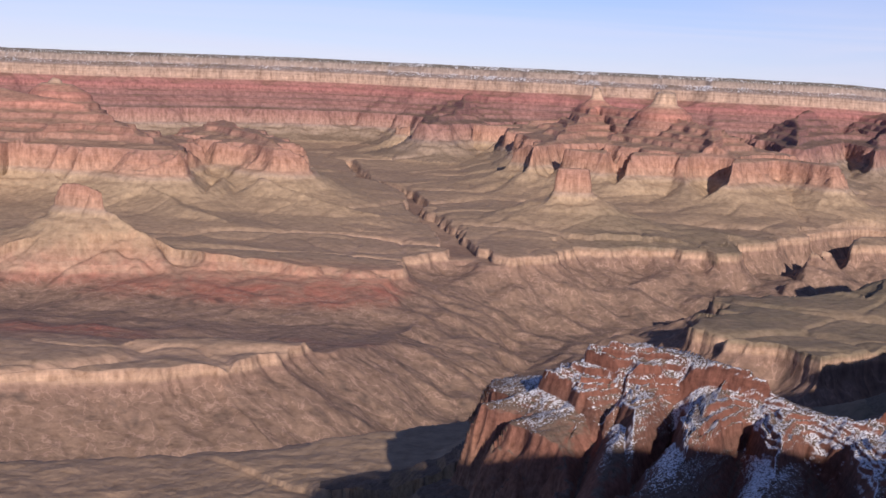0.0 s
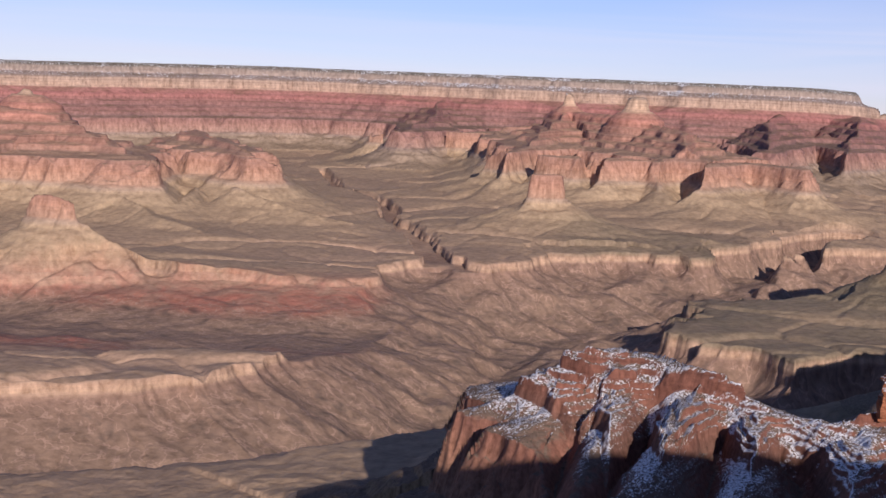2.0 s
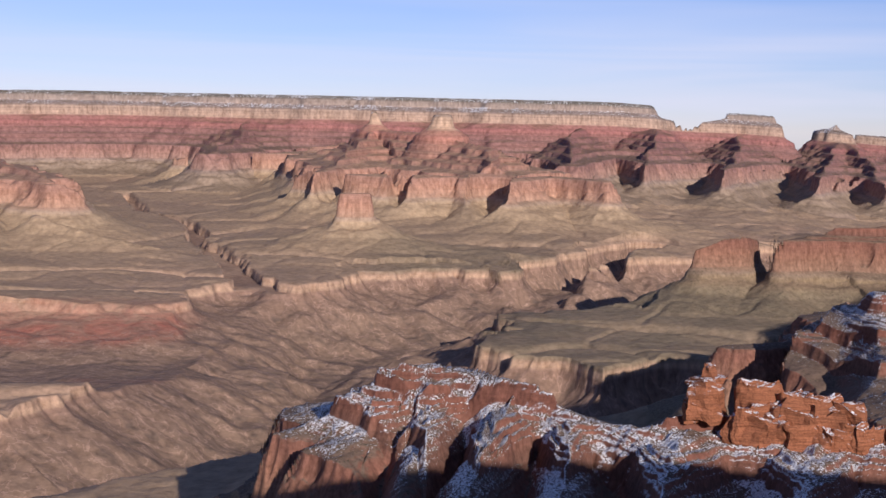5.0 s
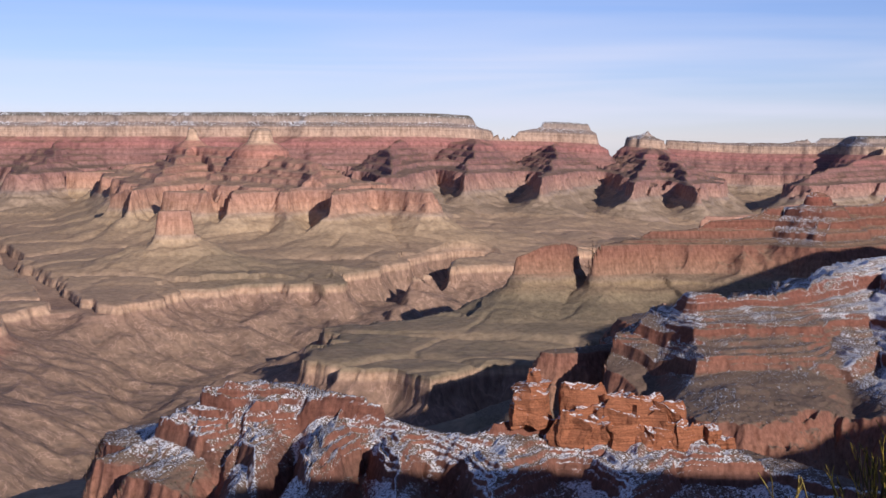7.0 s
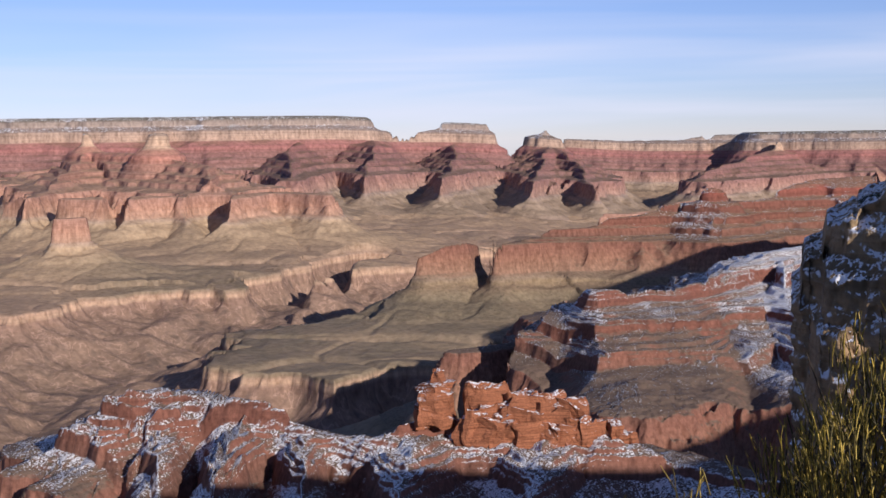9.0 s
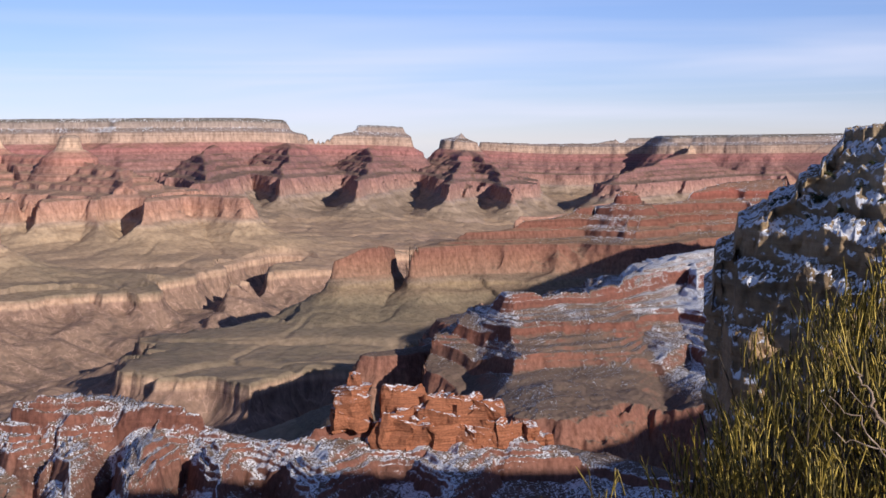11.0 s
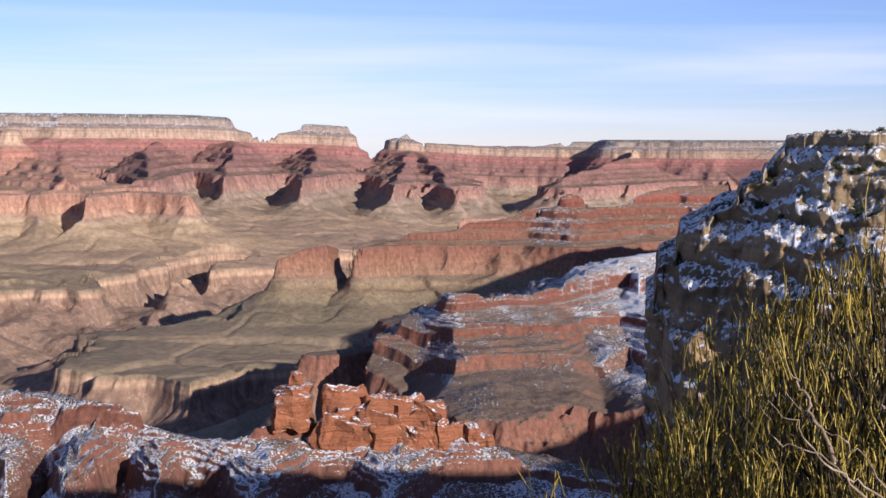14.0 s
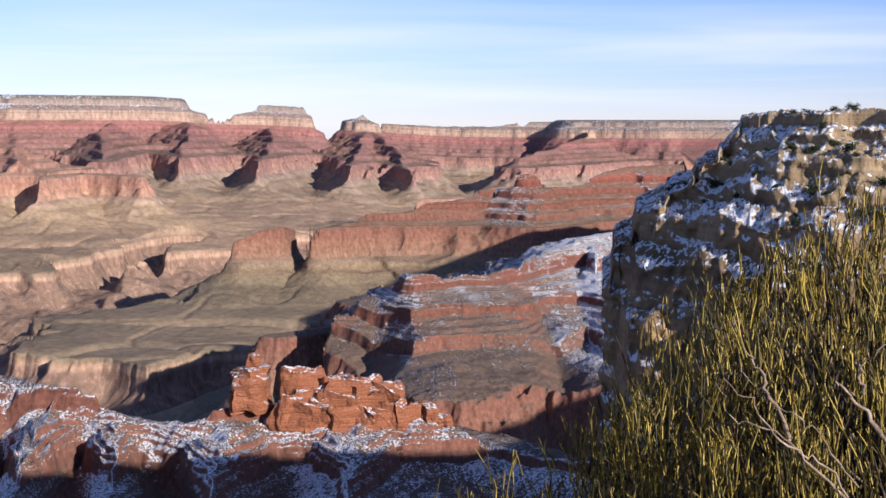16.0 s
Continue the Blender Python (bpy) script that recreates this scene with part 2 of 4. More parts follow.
# name: (how gently the upper beds fall away, corners of the crest: heading, distance, level)
RIDGES = {
    "near_ridge": (0.62, [(3.0, 2830, -606), (4.3, 2850, -570), (6.0, 2850, -497), (8.15, 2840, -470), (9.5, 2810, -477), (11.5, 2740, -488), (13.1, 2680, -508), (14.9, 2600, -537),
                          (16.5, 2560, -531), (17.6, 2550, -510), (19.3, 2560, -500), (25, 2540, -500), (26.2, 2510, -518), (28.5, 2470, -560), (34, 2350, -570)]),
    "near_shoulder": (0.5, [(7.9, 2830, -480), (6.4, 2740, -540), (5.2, 2690, -598)]),
    "near_rib": (0.7, [(9.0, 2780, -500), (8.7, 2600, -545), (8.2, 2400, -585)]),
    "near_rib_b": (0.6, [(11.5, 2720, -505), (11.0, 2560, -540), (10.2, 2300, -590)]),
    "near_rib_c": (0.5, [(13.8, 2650, -535), (14.0, 2400, -562), (13.5, 2100, -595)]),
    "near_rib_d": (0.4, [(18.5, 2540, -525), (18.0, 2300, -550), (17.5, 2100, -575)]),
    "near_rib_e": (0.4, [(23.5, 2540, -520), (23.5, 2300, -550), (23, 2100, -575)]),
    "promontory": (0.4, [(19.9, 4170, -614), (22.6, 4260, -606), (23.5, 4310, -560), (24.9, 4120, -466), (25.8, 4020, -420), (27.1, 4030, -440), (29.4, 4070, -427),
                          (30.8, 4230, -426), (31.7, 4600, -410), (33, 5000, -390), (34.4, 5300, -395), (37, 6000, -380)]),
    "promontory_b": (0.35, [(27.6, 3480, -580), (27.7, 3330, -600)]),
    "promontory_d": (0.35, [(33, 5000, -400), (34, 4200, -480), (34.5, 3600, -590)]),
    # unseen spur behind the crest, added to cast shade on the platform
    "near_back": (1.0, [(9.2, 3000, -570), (7.9, 3850, -665)]),
    "red_ridge": (0.5, [(21.7, 8060, -620), (23.5, 8350, -560), (26.2, 8600, -505), (28.1, 8900, -455), (30.4, 9200, -344), (31.8, 9300, -410),
                        (34.4, 9700, -288), (38, 10000, -260)]),
    "red_peak": (0.7, [(30.2, 9000, -315), (30.5, 9000, -318)]),
    "pale_spur": (0.5, [(18.6, 8000, -655), (19.6, 8120, -598), (20.3, 8200, -592), (20.9, 8420, -612)]),
    "shelf": (0.8, [(25.7, 11200, -618), (28, 11500, -580), (31, 12500, -480)]),
    "temple_ridge": (0.4, [(8.3, 14200, -90), (8.9, 14000, -140), (10.3, 13400, -190), (11.0, 12000, -440), (13, 12600, -430), (15.0, 12300, -440)]),
    "temple_ridge_b": (0.4, [(8.3, 14200, -90), (5.7, 15200, -60), (3.2, 12500, -480)]),
    "temple_ridge_c": (0.4, [(2.4, 12900, -470), (4.6, 12450, -440), (7.0, 12300, -430), (9.3, 12450, -440)]),
    "temple_ridge_d": (0.3, [(5.5, 16500, -150), (1.5, 15800, -350), (-2.2, 16300, -420)]),
    "temple": (0.45, [(8.2, 14200, 118), (8.4, 14200, 114)]),
    "temple_b": (0.45, [(5.65, 15200, 128), (5.95, 15200, 118)]),
    "butte": (0.5, [(4.9, 10500, -503), (5.9, 10500, -505)]),
    "red_hill": (1.0, [(11.2, 8150, -1010), (13.2, 8250, -975)]),
    "pyramid": (0.6, [(-15.3, 8400, -628), (-14.6, 8300, -618), (-13.6, 8250, -655)]),
    "pyramid_c": (1.0, [(-14.0, 8250, -660), (-11.3, 8100, -850), (-9.4, 8000, -930)]),
    "tan_spur": (1.0, [(-7.6, 10500, -690), (-5.0, 10200, -790), (-2.6, 10100, -870), (-1.2, 10000, -930)]),
    "tan_spur_b": (1.0, [(-12.6, 10500, -700), (-10.5, 9800, -830), (-8.6, 9300, -920)]),
    "tan_spur_c": (1.0, [(1.5, 12600, -800), (2.3, 11000, -900)]),
    "tan_spur_d": (1.0, [(10.2, 12000, -790), (9.4, 10300, -930)]),
    "tan_spur_e": (1.0, [(13.2, 12200, -790), (13.6, 10500, -940)]),
    "tan_spur_f": (1.0, [(16.2, 12500, -780), (17, 11000, -920)]),
    "red_wall": (0.3, [(-30, 12000, -150), (-17.5, 11900, -150), (-13.8, 11400, -300), (-12, 10800, -450)]),
    "red_wall_b": (0.35, [(-9.2, 13000, -350), (-8.6, 12200, -385), (-7.2, 11200, -450)]),
    "cap_butte": (0.12, [(-15.35, 13400, -42), (-15.2, 13400, -45)]),
    "wotan": (0.5, [(20.2, 20000, -60), (20.0, 17800, -260), (19.7, 15300, -470)]),
    "vishnu_spur": (0.5, [(24.0, 21500, -90), (23.7, 18500, -340), (23.1, 15900, -540)]),
    "vishnu_spur_b": (0.5, [(24.2, 21500, -90), (25.5, 18500, -420), (25.6, 16500, -590)]),
    "spire": (0.4, [(24.0, 22000, 132), (24.05, 22050, 126)]),
    "rim_spur": (0.5, [(14, 18600, 20), (13.6, 16500, -130), (13.8, 14500, -330)]),
    "rim_spur_b": (0.5, [(17, 18600, 20), (17, 16800, -200), (16.8, 15200, -430)]),
    "rim_spur_c": (0.4, [(1, 18600, 20), (0.5, 17000, -150), (-0.5, 15500, -330)]),
    "rim_spur_d": (0.5, [(33, 24000, -100), (30, 19500, -480)]),
}
CAPS = ("temple", "temple_b", "cap_butte", "spire")  # pale summit blocks that stand on a ridge
# flat tops: heading, distance, how far back from the edge
PLATEAUS = {
    "north_rim": [(-45, 19500, -700), (-17, 18700, -700), (-12, 18700, -600), (-9, 19000, -640), (-4, 19600, -700), (4, 18900, -700), (11, 18700, -700), (16.0, 19200, -330)],
    "mesa": [(19.6, 20600, -30), (21.4, 20600, -30)],
    "mesa_neck": [(16.3, 19200, 0), (17.8, 20000, 118), (18.6, 20200, 118), (19.6, 20400, 0)],
    # out of sight behind the bluff, put there for the shadow it casts
    "south_rim": [(45.8, 5100, -400), (44.6, 6900, -400), (52, 9000, -400)],
    "spire_base": [(23.4, 22000, 170), (24.7, 22000, 170)],
    "far_rim": [(24.6, 25300, 85), (27, 25300, 45), (29, 25300, 5), (31.3, 25300, -20), (32.3, 24600, -300), (45, 24000, -300), (60, 23000, -300)],
}
# rivers: how deep (0 is the river itself), then heading, distance, half width
RIVERS = [
    (0.0, [(-40, 4500, 560), (-16, 4580, 560), (-10, 4640, 560), (-5, 4830, 540), (-1.4, 5270, 520), (1.8, 6150, 560), (3.8, 7200, 760), (5.5, 8100, 950), (10, 8700, 950), (14, 8900, 900),
           (18, 9900, 800), (23, 11500, 700), (28, 14000, 700)]),
    (0.972, [(2.4, 7000, 340), (1.9, 8300, 160), (0.5, 9200, 110), (0.3, 10000, 90), (-1.2, 11100, 75), (-1.5, 12200, 60), (-3.0, 13300, 48), (-3.8, 15000, 44)]),
    (0.3, [(1, 6300, 500), (6, 6500, 480), (10.5, 6050, 480), (13.6, 5500, 380), (16, 5450, 300)]),
    (0.45, [(12.5, 5800, 330), (16.5, 5900, 300), (18.5, 6400, 200)]),
    (0.6, [(12, 8900, 300), (13.5, 10200, 260), (17, 11600, 200)]),
]

# gullies in the near slopes: half width, then heading, distance, how deep
GULLIES = [
    (34, [(8.05, 2850, 6), (7.5, 2760, 40), (6.6, 2640, 68), (6.0, 2480, 80), (5.6, 2250, 86)]),
    (30, [(8.7, 2840, 8), (9.6, 2760, 46), (9.6, 2660, 54), (8.8, 2500, 68), (7.8, 2300, 76)]),
    (26, [(12.4, 2700, 0), (12.6, 2600, 26), (12.3, 2400, 40), (11.6, 2150, 48)]),
    (30, [(14.6, 2610, 4), (15.4, 2500, 40), (16.2, 2350, 56), (16.6, 2150, 60)]),
    (36, [(20.5, 2440, 6), (20.6, 2300, 24), (20.2, 2100, 36)]),
    (85, [(24.4, 4200, 0), (24.2, 4000, 34), (23.9, 3750, 56), (23.6, 3500, 50)]),
    (50, [(31.0, 4200, 4), (31.3, 4000, 20), (31.8, 3700, 30), (32.2, 3450, 40)]),
]

# bays let into the cliffs: half width, then heading and distance
BAYS = [
    (480, [(14.8, 3590, 0), (16.6, 3550, 0)]),
    (190, [(9.9, 11600, 0), (10.5, 12350, 0)]),
    (130, [(3.5, 12000, 0), (4.1, 12600, 0)]),
    (110, [(6.5, 11800, 0), (6.8, 12300, 0)]),
    (170, [(-9.9, 10200, 0), (-9.6, 10900, 0)]),
    (120, [(-15.6, 10100, 0), (-15.3, 10600, 0)]),
]


def spot(az, r):
    return np.array([r * math.sin(radians(az)), r * math.cos(radians(az))])


def along(x, y, corners):
    """For each place: the distance to the line through the corners, the third value there, and how far along it is."""
    best, value, run = np.full(x.shape, 1e9), np.zeros(x.shape), np.zeros(x.shape)
    gone = 0.0
    for (a0, r0, v0), (a1, r1, v1) in zip(corners, corners[1:]):
        p, q = spot(a0, r0), spot(a1, r1)
        d = q - p
        long = float(np.hypot(*d))
        k = np.clip(((x - p[0]) * d[0] + (y - p[1]) * d[1]) / (d @ d), 0, 1)
        far = np.hypot(x - p[0] - k * d[0], y - p[1] - k * d[1])
        nearer = far < best
        best, value = np.where(nearer, far, best), np.where(nearer, v0 + k * (v1 - v0), value)
        run = np.where(nearer, gone + k * long, run)
        gone += long
    return best, value, run


def ridged(x, y, seed, octaves):
    """Creased noise: the sum of folded noises of (size, height)."""
    return sum(high * np.abs(perlin(x / size, y / size, seed + k)) for k, (size, high) in enumerate(octaves))


def canyon(az, r):
    """Level of the canyon at full size, which feature owns the place, and the bed."""
    x0, y0 = r * np.sin(np.radians(az)), r * np.cos(np.radians(az))
    x, y = x0.copy(), y0.copy()
    near = smooth(r, 5200, 2600)
    for k, (size, amp) in enumerate(((1900, 75), (800, 50), (340, 26), (150, 13), (70, 6.0), (31, 2.6))):
        amp = amp * (1 - 0.7 * near) if size > 100 else amp
        x += amp * perlin(x0 / size, y0 / size, 11 + k)
        y += amp * perlin(x0 / size + 7.3, y0 / size, 31 + k)
    rise = dip(az, r)
    gully = ridged(x, y, 5, ((720, 110), (330, 60), (150, 20), (68, 6), (32, 3)))
    names = list(RIDGES) + list(PLATEAUS)
    out, owner, off = np.full(x.shape, 5000.0), np.full(x.shape, -1), np.full(x.shape, 1e4)
    for k, name in enumerate(names):
        if name in RIDGES:
            gentle, corners = RIDGES[name]
            corners = [(a, rr, float(edge_of(z - dip(a, rr)))) for a, rr, z in corners]
        else:
            gentle, corners = 1.0, PLATEAUS[name]
        ends = np.array([spot(a, rr) for a, rr, _ in corners])
        mid = ends.mean(0)
        close = np.flatnonzero(np.hypot(x - mid[0], y - mid[1]) < np.hypot(*(ends - mid).T).max() + 3400)
        if not len(close):
            continue
        far, start, _ = along(x[close], y[close], corners)
        foot = 134 if name in CAPS else 640
        brink = np.maximum(foot - start, 0) / gentle
        d = np.where(far < brink, start + gentle * far, np.maximum(foot, start) + far - brink)
        nearer = d < out[close]
        pick = close[nearer]
        out[pick], owner[pick], off[pick] = d[nearer], k, far[nearer]
    for wide, corners in BAYS:
        close = np.flatnonzero((np.abs(az - corners[0][0]) < 12) & (np.abs(r - corners[0][1]) < 1500))
        if len(close):
            far, _, _ = along(x[close], y[close], corners)
            out[close] = np.maximum(out[close], 640 + np.where(far < wide, 1.2, 3.5 if corners[0][1] > 5000 else 1.2) * (wide - far))
    hard = smooth(out, 800, 690)
    out = out + gully * (0.3 + 0.7 * hard) * smooth(out, 60, 500) * smooth(off, 0, 100) * (1 - 0.72 * smooth(r, 6500, 4600))
    # creased slopes under the cliffs
    out = out + ridged(x, y, 18, ((620, 85), (250, 45), (110, 22), (50, 10))) * smooth(out, 690, 900) * smooth(out, 1700, 1000) * (0.35 + 0.65 * smooth(r, 5200, 7500))
    # flutes in the near cliffs
    out = out + ridged(x0, y0, 23, ((150, 16), (70, 13), (31, 8))) * smooth(out, 540, 630) * smooth(out, 760, 690) * smooth(r, 6500, 5500)
    fine = 12 * perlin(x0 / 240, y0 / 240, 14) + 6 * perlin(x0 / 90, y0 / 90, 15) + (6 * perlin(x0 / 40, y0 / 40, 17) + 4 * perlin(x0 / 18, y0 / 18, 16)) * near
    fine = fine + (24 * perlin(x / 310, y / 310, 21) + 16 * perlin(x / 120, y / 120, 22)) * smooth(r, 14000, 16500)
    out = out + fine * (0.1 + 0.9 * hard) * (1 - 0.45 * near) * smooth(off, 0, 140)
    out = out + (120 * perlin(x / 800, y / 800, 51) + 60 * perlin(x / 300, y / 300, 52)) * smooth(r, 14000, 16500) * smooth(off, 60, 600)
    bed = np.interp(out, OUT, LEVEL)
    bed = np.where(r < 8000, np.minimum(bed, 6), bed)
    for wide, corners in GULLIES:
        close = np.flatnonzero((r < 4700) & (np.abs(az - corners[1][0]) < 6))
        if len(close):
            far, deep, _ = along(x[close], y[close], corners)
            bed[close] -= deep * np.exp(-np.abs(far / wide) ** 1.5) * smooth(bed[close], -700, -610)
    # thin ledges in the red beds
    step = np.where(r < 7500, 13.0, 27.0)
    warped = bed + 5 * perlin(x / 300, y / 300, 63)
    t = (warped + 5.5 * np.sin(warped / 9.7) + 4 * np.sin(warped / 23.0)) / step
    half = np.where(r < 7500, 0.14, 0.2)
    ledge = (smooth(t - np.floor(t), 0.5 - half, 0.5 + half) - (t - np.floor(t))) * step
    bed = bed + ledge * np.where(r < 5500, smooth(bed, -600, -530) + 0.25 * smooth(bed, -645, -610), smooth(bed, -645, -610)) * smooth(bed, -270, -320) * (0.42 + 0.25 * smooth(r, 6500, 5200) + 0.4 * np.clip(1.6 * perlin(x / 210, y / 210, 67), -1, 1))
    bed = bed + (18 * perlin(x / 650, y / 650, 61) + 6 * perlin(x / 240, y / 240, 62) + 2 * perlin(x / 95, y / 95, 66)) * smooth(bed, -960, -1040)
    # low worn hills between the far cliffs
    hills = 85 * np.abs(perlin(x / 1500, y / 1500, 68)) + 36 * np.abs(perlin(x / 560, y / 560, 69)) + 12 * np.abs(perlin(x / 210, y / 210, 70)) - 22
    bed = bed + hills * smooth(out, 850, 1300) * smooth(r, 8600, 10200) * smooth(az, 3, 8)
    # dry washes wind over the lower slopes
    wash = np.exp(-(perlin(x / 1300, y / 1300, 64) / 0.05) ** 2) * 26 + np.exp(-(perlin(x / 560, y / 560, 65) / 0.06) ** 2) * 9
    bed = bed - wash * smooth(bed, -830, -960) * smooth(r, 4200, 5200)
    low = np.full(x.shape, 1e9)
    wild = 0.28 + 0.72 * smooth(r, 5400, 7500) * (0.3 + 0.7 * smooth(az, -3, 4))
    ravine = ridged(x, y, 8, ((1000, 420), (430, 190), (190, 60), (80, 16))) * wild + gully * 0.3
    for floor_at, corners in RIVERS:
        far, width, run = along(x, y, corners)
        side = 130 * np.abs(perlin(run / 420, far / 900, 101)) + 70 * np.abs(perlin(run / 150, far / 700, 102)) + 34 * np.abs(perlin(run / 60, far / 500, 103))
        far = far + side * smooth(width, 250, 520) * 1.1 * wild
        winding = ravine * np.minimum(width / 600, 1) if corners[-1][2] > 100 else 0.6 * width * np.abs(perlin(x / 380, y / 380, 104)) + 0.3 * width * perlin(x / 140, y / 140, 105)
        low = np.minimum(low, np.maximum(floor_at, (far + winding) / (width * 1.25)))
    cut = np.interp(low, GORGE_OUT, GORGE_LEVEL)
    # low red benches north of the river
    left = smooth(-az, -3.0, -1.0)
    back = smooth(r, 5500, 5900) * left
    bench = np.interp(r + 170 * perlin(x0 / 700, y0 / 700, 71) + 60 * perlin(x0 / 260, y0 / 260, 72) + 1.3 * gully - 35 * np.abs(az + 6), [5300, 6000, 6500, 7050, 7450, 7850, 7885, 7920], [-1096, -1112, -1165, -1190, -1145, -1078, -1035, 900])
    cut = np.minimum(cut, bench * back + (1 - back) * 900)
    carved = (cut < bed) & (bed < -960)
    bed = bed - np.maximum(bed - cut, 0) * smooth(bed, -900, -1000)
    bed = bed - (3 * perlin(x / 90, y / 90, 97) + ridged(x, y, 96, ((640, 95), (260, 24))) * wild) * smooth(bed, -1075, -1140) * smooth(bed, -1420, -1330)
    bed = bed + 5 * perlin(x / 90, y / 90, 41) * smooth(r, 9000, 3000) + (4 * perlin(x / 33, y / 33, 42) + 2.4 * perlin(x0 / 15, y0 / 15, 43) + 1.3 * perlin(x0 / 7, y0 / 7, 44)) * smooth(r, 4600, 2700)
    return bed + rise, np.where(carved | (out > 1150), -1, owner), bed, names


def grid_faces(rows, cols):
    i = np.arange(rows * cols).reshape(rows, cols)
    return np.stack([i[:-1, :-1], i[:-1, 1:], i[1:, 1:], i[1:, :-1]], -1).reshape(-1, 4)


def sheet(name, verts, quads, material, parent=None, **fields):
    """A mesh object from arrays; fields are values per corner point."""
    used, faces = np.unique(quads, return_inverse=True)
    faces = faces.reshape(-1, 4)
    me = bpy.data.meshes.new(name)
    me.vertices.add(len(used))
    me.vertices.foreach_set("co", verts[used].astype(np.float32).ravel())
    me.loops.add(faces.size)
    me.loops.foreach_set("vertex_index", faces.astype(np.int32).ravel())
    me.polygons.add(len(faces))
    me.polygons.foreach_set("loop_start", np.arange(0, faces.size, 4, dtype=np.int32))
    me.polygons.foreach_set("use_smooth", np.ones(len(faces), dtype=bool))
    me.update(calc_edges=True)
    for key, values in fields.items():
        me.attributes.new(key, "FLOAT", "POINT").data.foreach_set("value", values[used].astype(np.float32))
    me.materials.append(material)
    ob = new(name, me)
    ob.parent = parent
    return ob


view = np.arange(-18.4, 36.6, 0.055)
headings = np.concatenate([np.arange(-72, -18.9, 4.0), view, np.arange(37, 48, 0.5), np.arange(48, 80, 4.0)])
# the rows lie close where the land rises steeply and wider apart on level ground
scan_az = np.concatenate([[-72.0], np.arange(-18.5, 37, 0.15), [80.0]])
scan_r = np.geomspace(1950, 25900, 1000)
SA, SR = np.meshgrid(scan_az, scan_r, indexing="ij")
slant = np.degrees(np.arctan2(canyon(SA.ravel(), SR.ravel())[0].reshape(SA.shape), SR))
climb = np.abs(np.diff(slant, axis=1, prepend=slant[:, :1]))
open_side = slant > np.maximum.accumulate(np.pad(slant, ((0, 0), (1, 0)), constant_values=-90)[:, :-1], axis=1) - 0.06
weight = np.where(open_side, climb, 0.07 * climb) + 0.0022
kernel = np.exp(-np.linspace(-2, 2, 13) ** 2)
weight = np.apply_along_axis(lambda c: np.convolve(np.pad(c, 6, mode="edge"), kernel / kernel.sum(), "valid"), 0, weight)
total = np.cumsum(weight, axis=1)
total = (total - total[:, :1]) / (total[:, -1:] - total[:, :1])
ROWS = 810
even = np.linspace(0, 1, ROWS)
scan_rows = np.stack([np.interp(even, total[k], np.log(scan_r)) for k in range(len(scan_az))])
reach = np.exp(np.stack([np.interp(headings, scan_az, scan_rows[:, k]) for k in range(ROWS)]))
AZ, R = np.broadcast_to(headings, reach.shape).ravel(), reach.ravel()
LEVELS, OWNER, BED, NAMES = canyon(AZ, R)
PLACES = np.stack([R * np.sin(np.radians(AZ)), R * np.cos(np.radians(AZ)), LEVELS], -1) * SCALE
SNOW = np.clip(smooth(BED, -650, -590) * ((0.58 - 0.25 * smooth(R, 3000, 3400) + 0.2 * smooth(R, 3000, 3400) * smooth(BED, -535, -450) + 0.22 * smooth(AZ, 29.5, 33) * smooth(R, 3300, 3600)) * smooth(R, 7500, 6500) + 0.40 * smooth(R, 6000, 7000) * smooth(AZ, 22, 28) * smooth(R, 10500, 9500)) + smooth(BED, -320, -60) * smooth(R, 12000, 15000) * (0.56 - 0.2 * smooth(AZ, 22, 26)), 0, 1)
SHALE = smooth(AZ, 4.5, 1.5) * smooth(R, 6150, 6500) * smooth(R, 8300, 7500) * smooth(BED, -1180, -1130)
DRAB = smooth(AZ, 3.5, 8) * smooth(R, 11500, 9500) * smooth(BED, -840, -900) * smooth(BED, -1085, -1060)
QUADS = grid_faces(ROWS, len(headings))

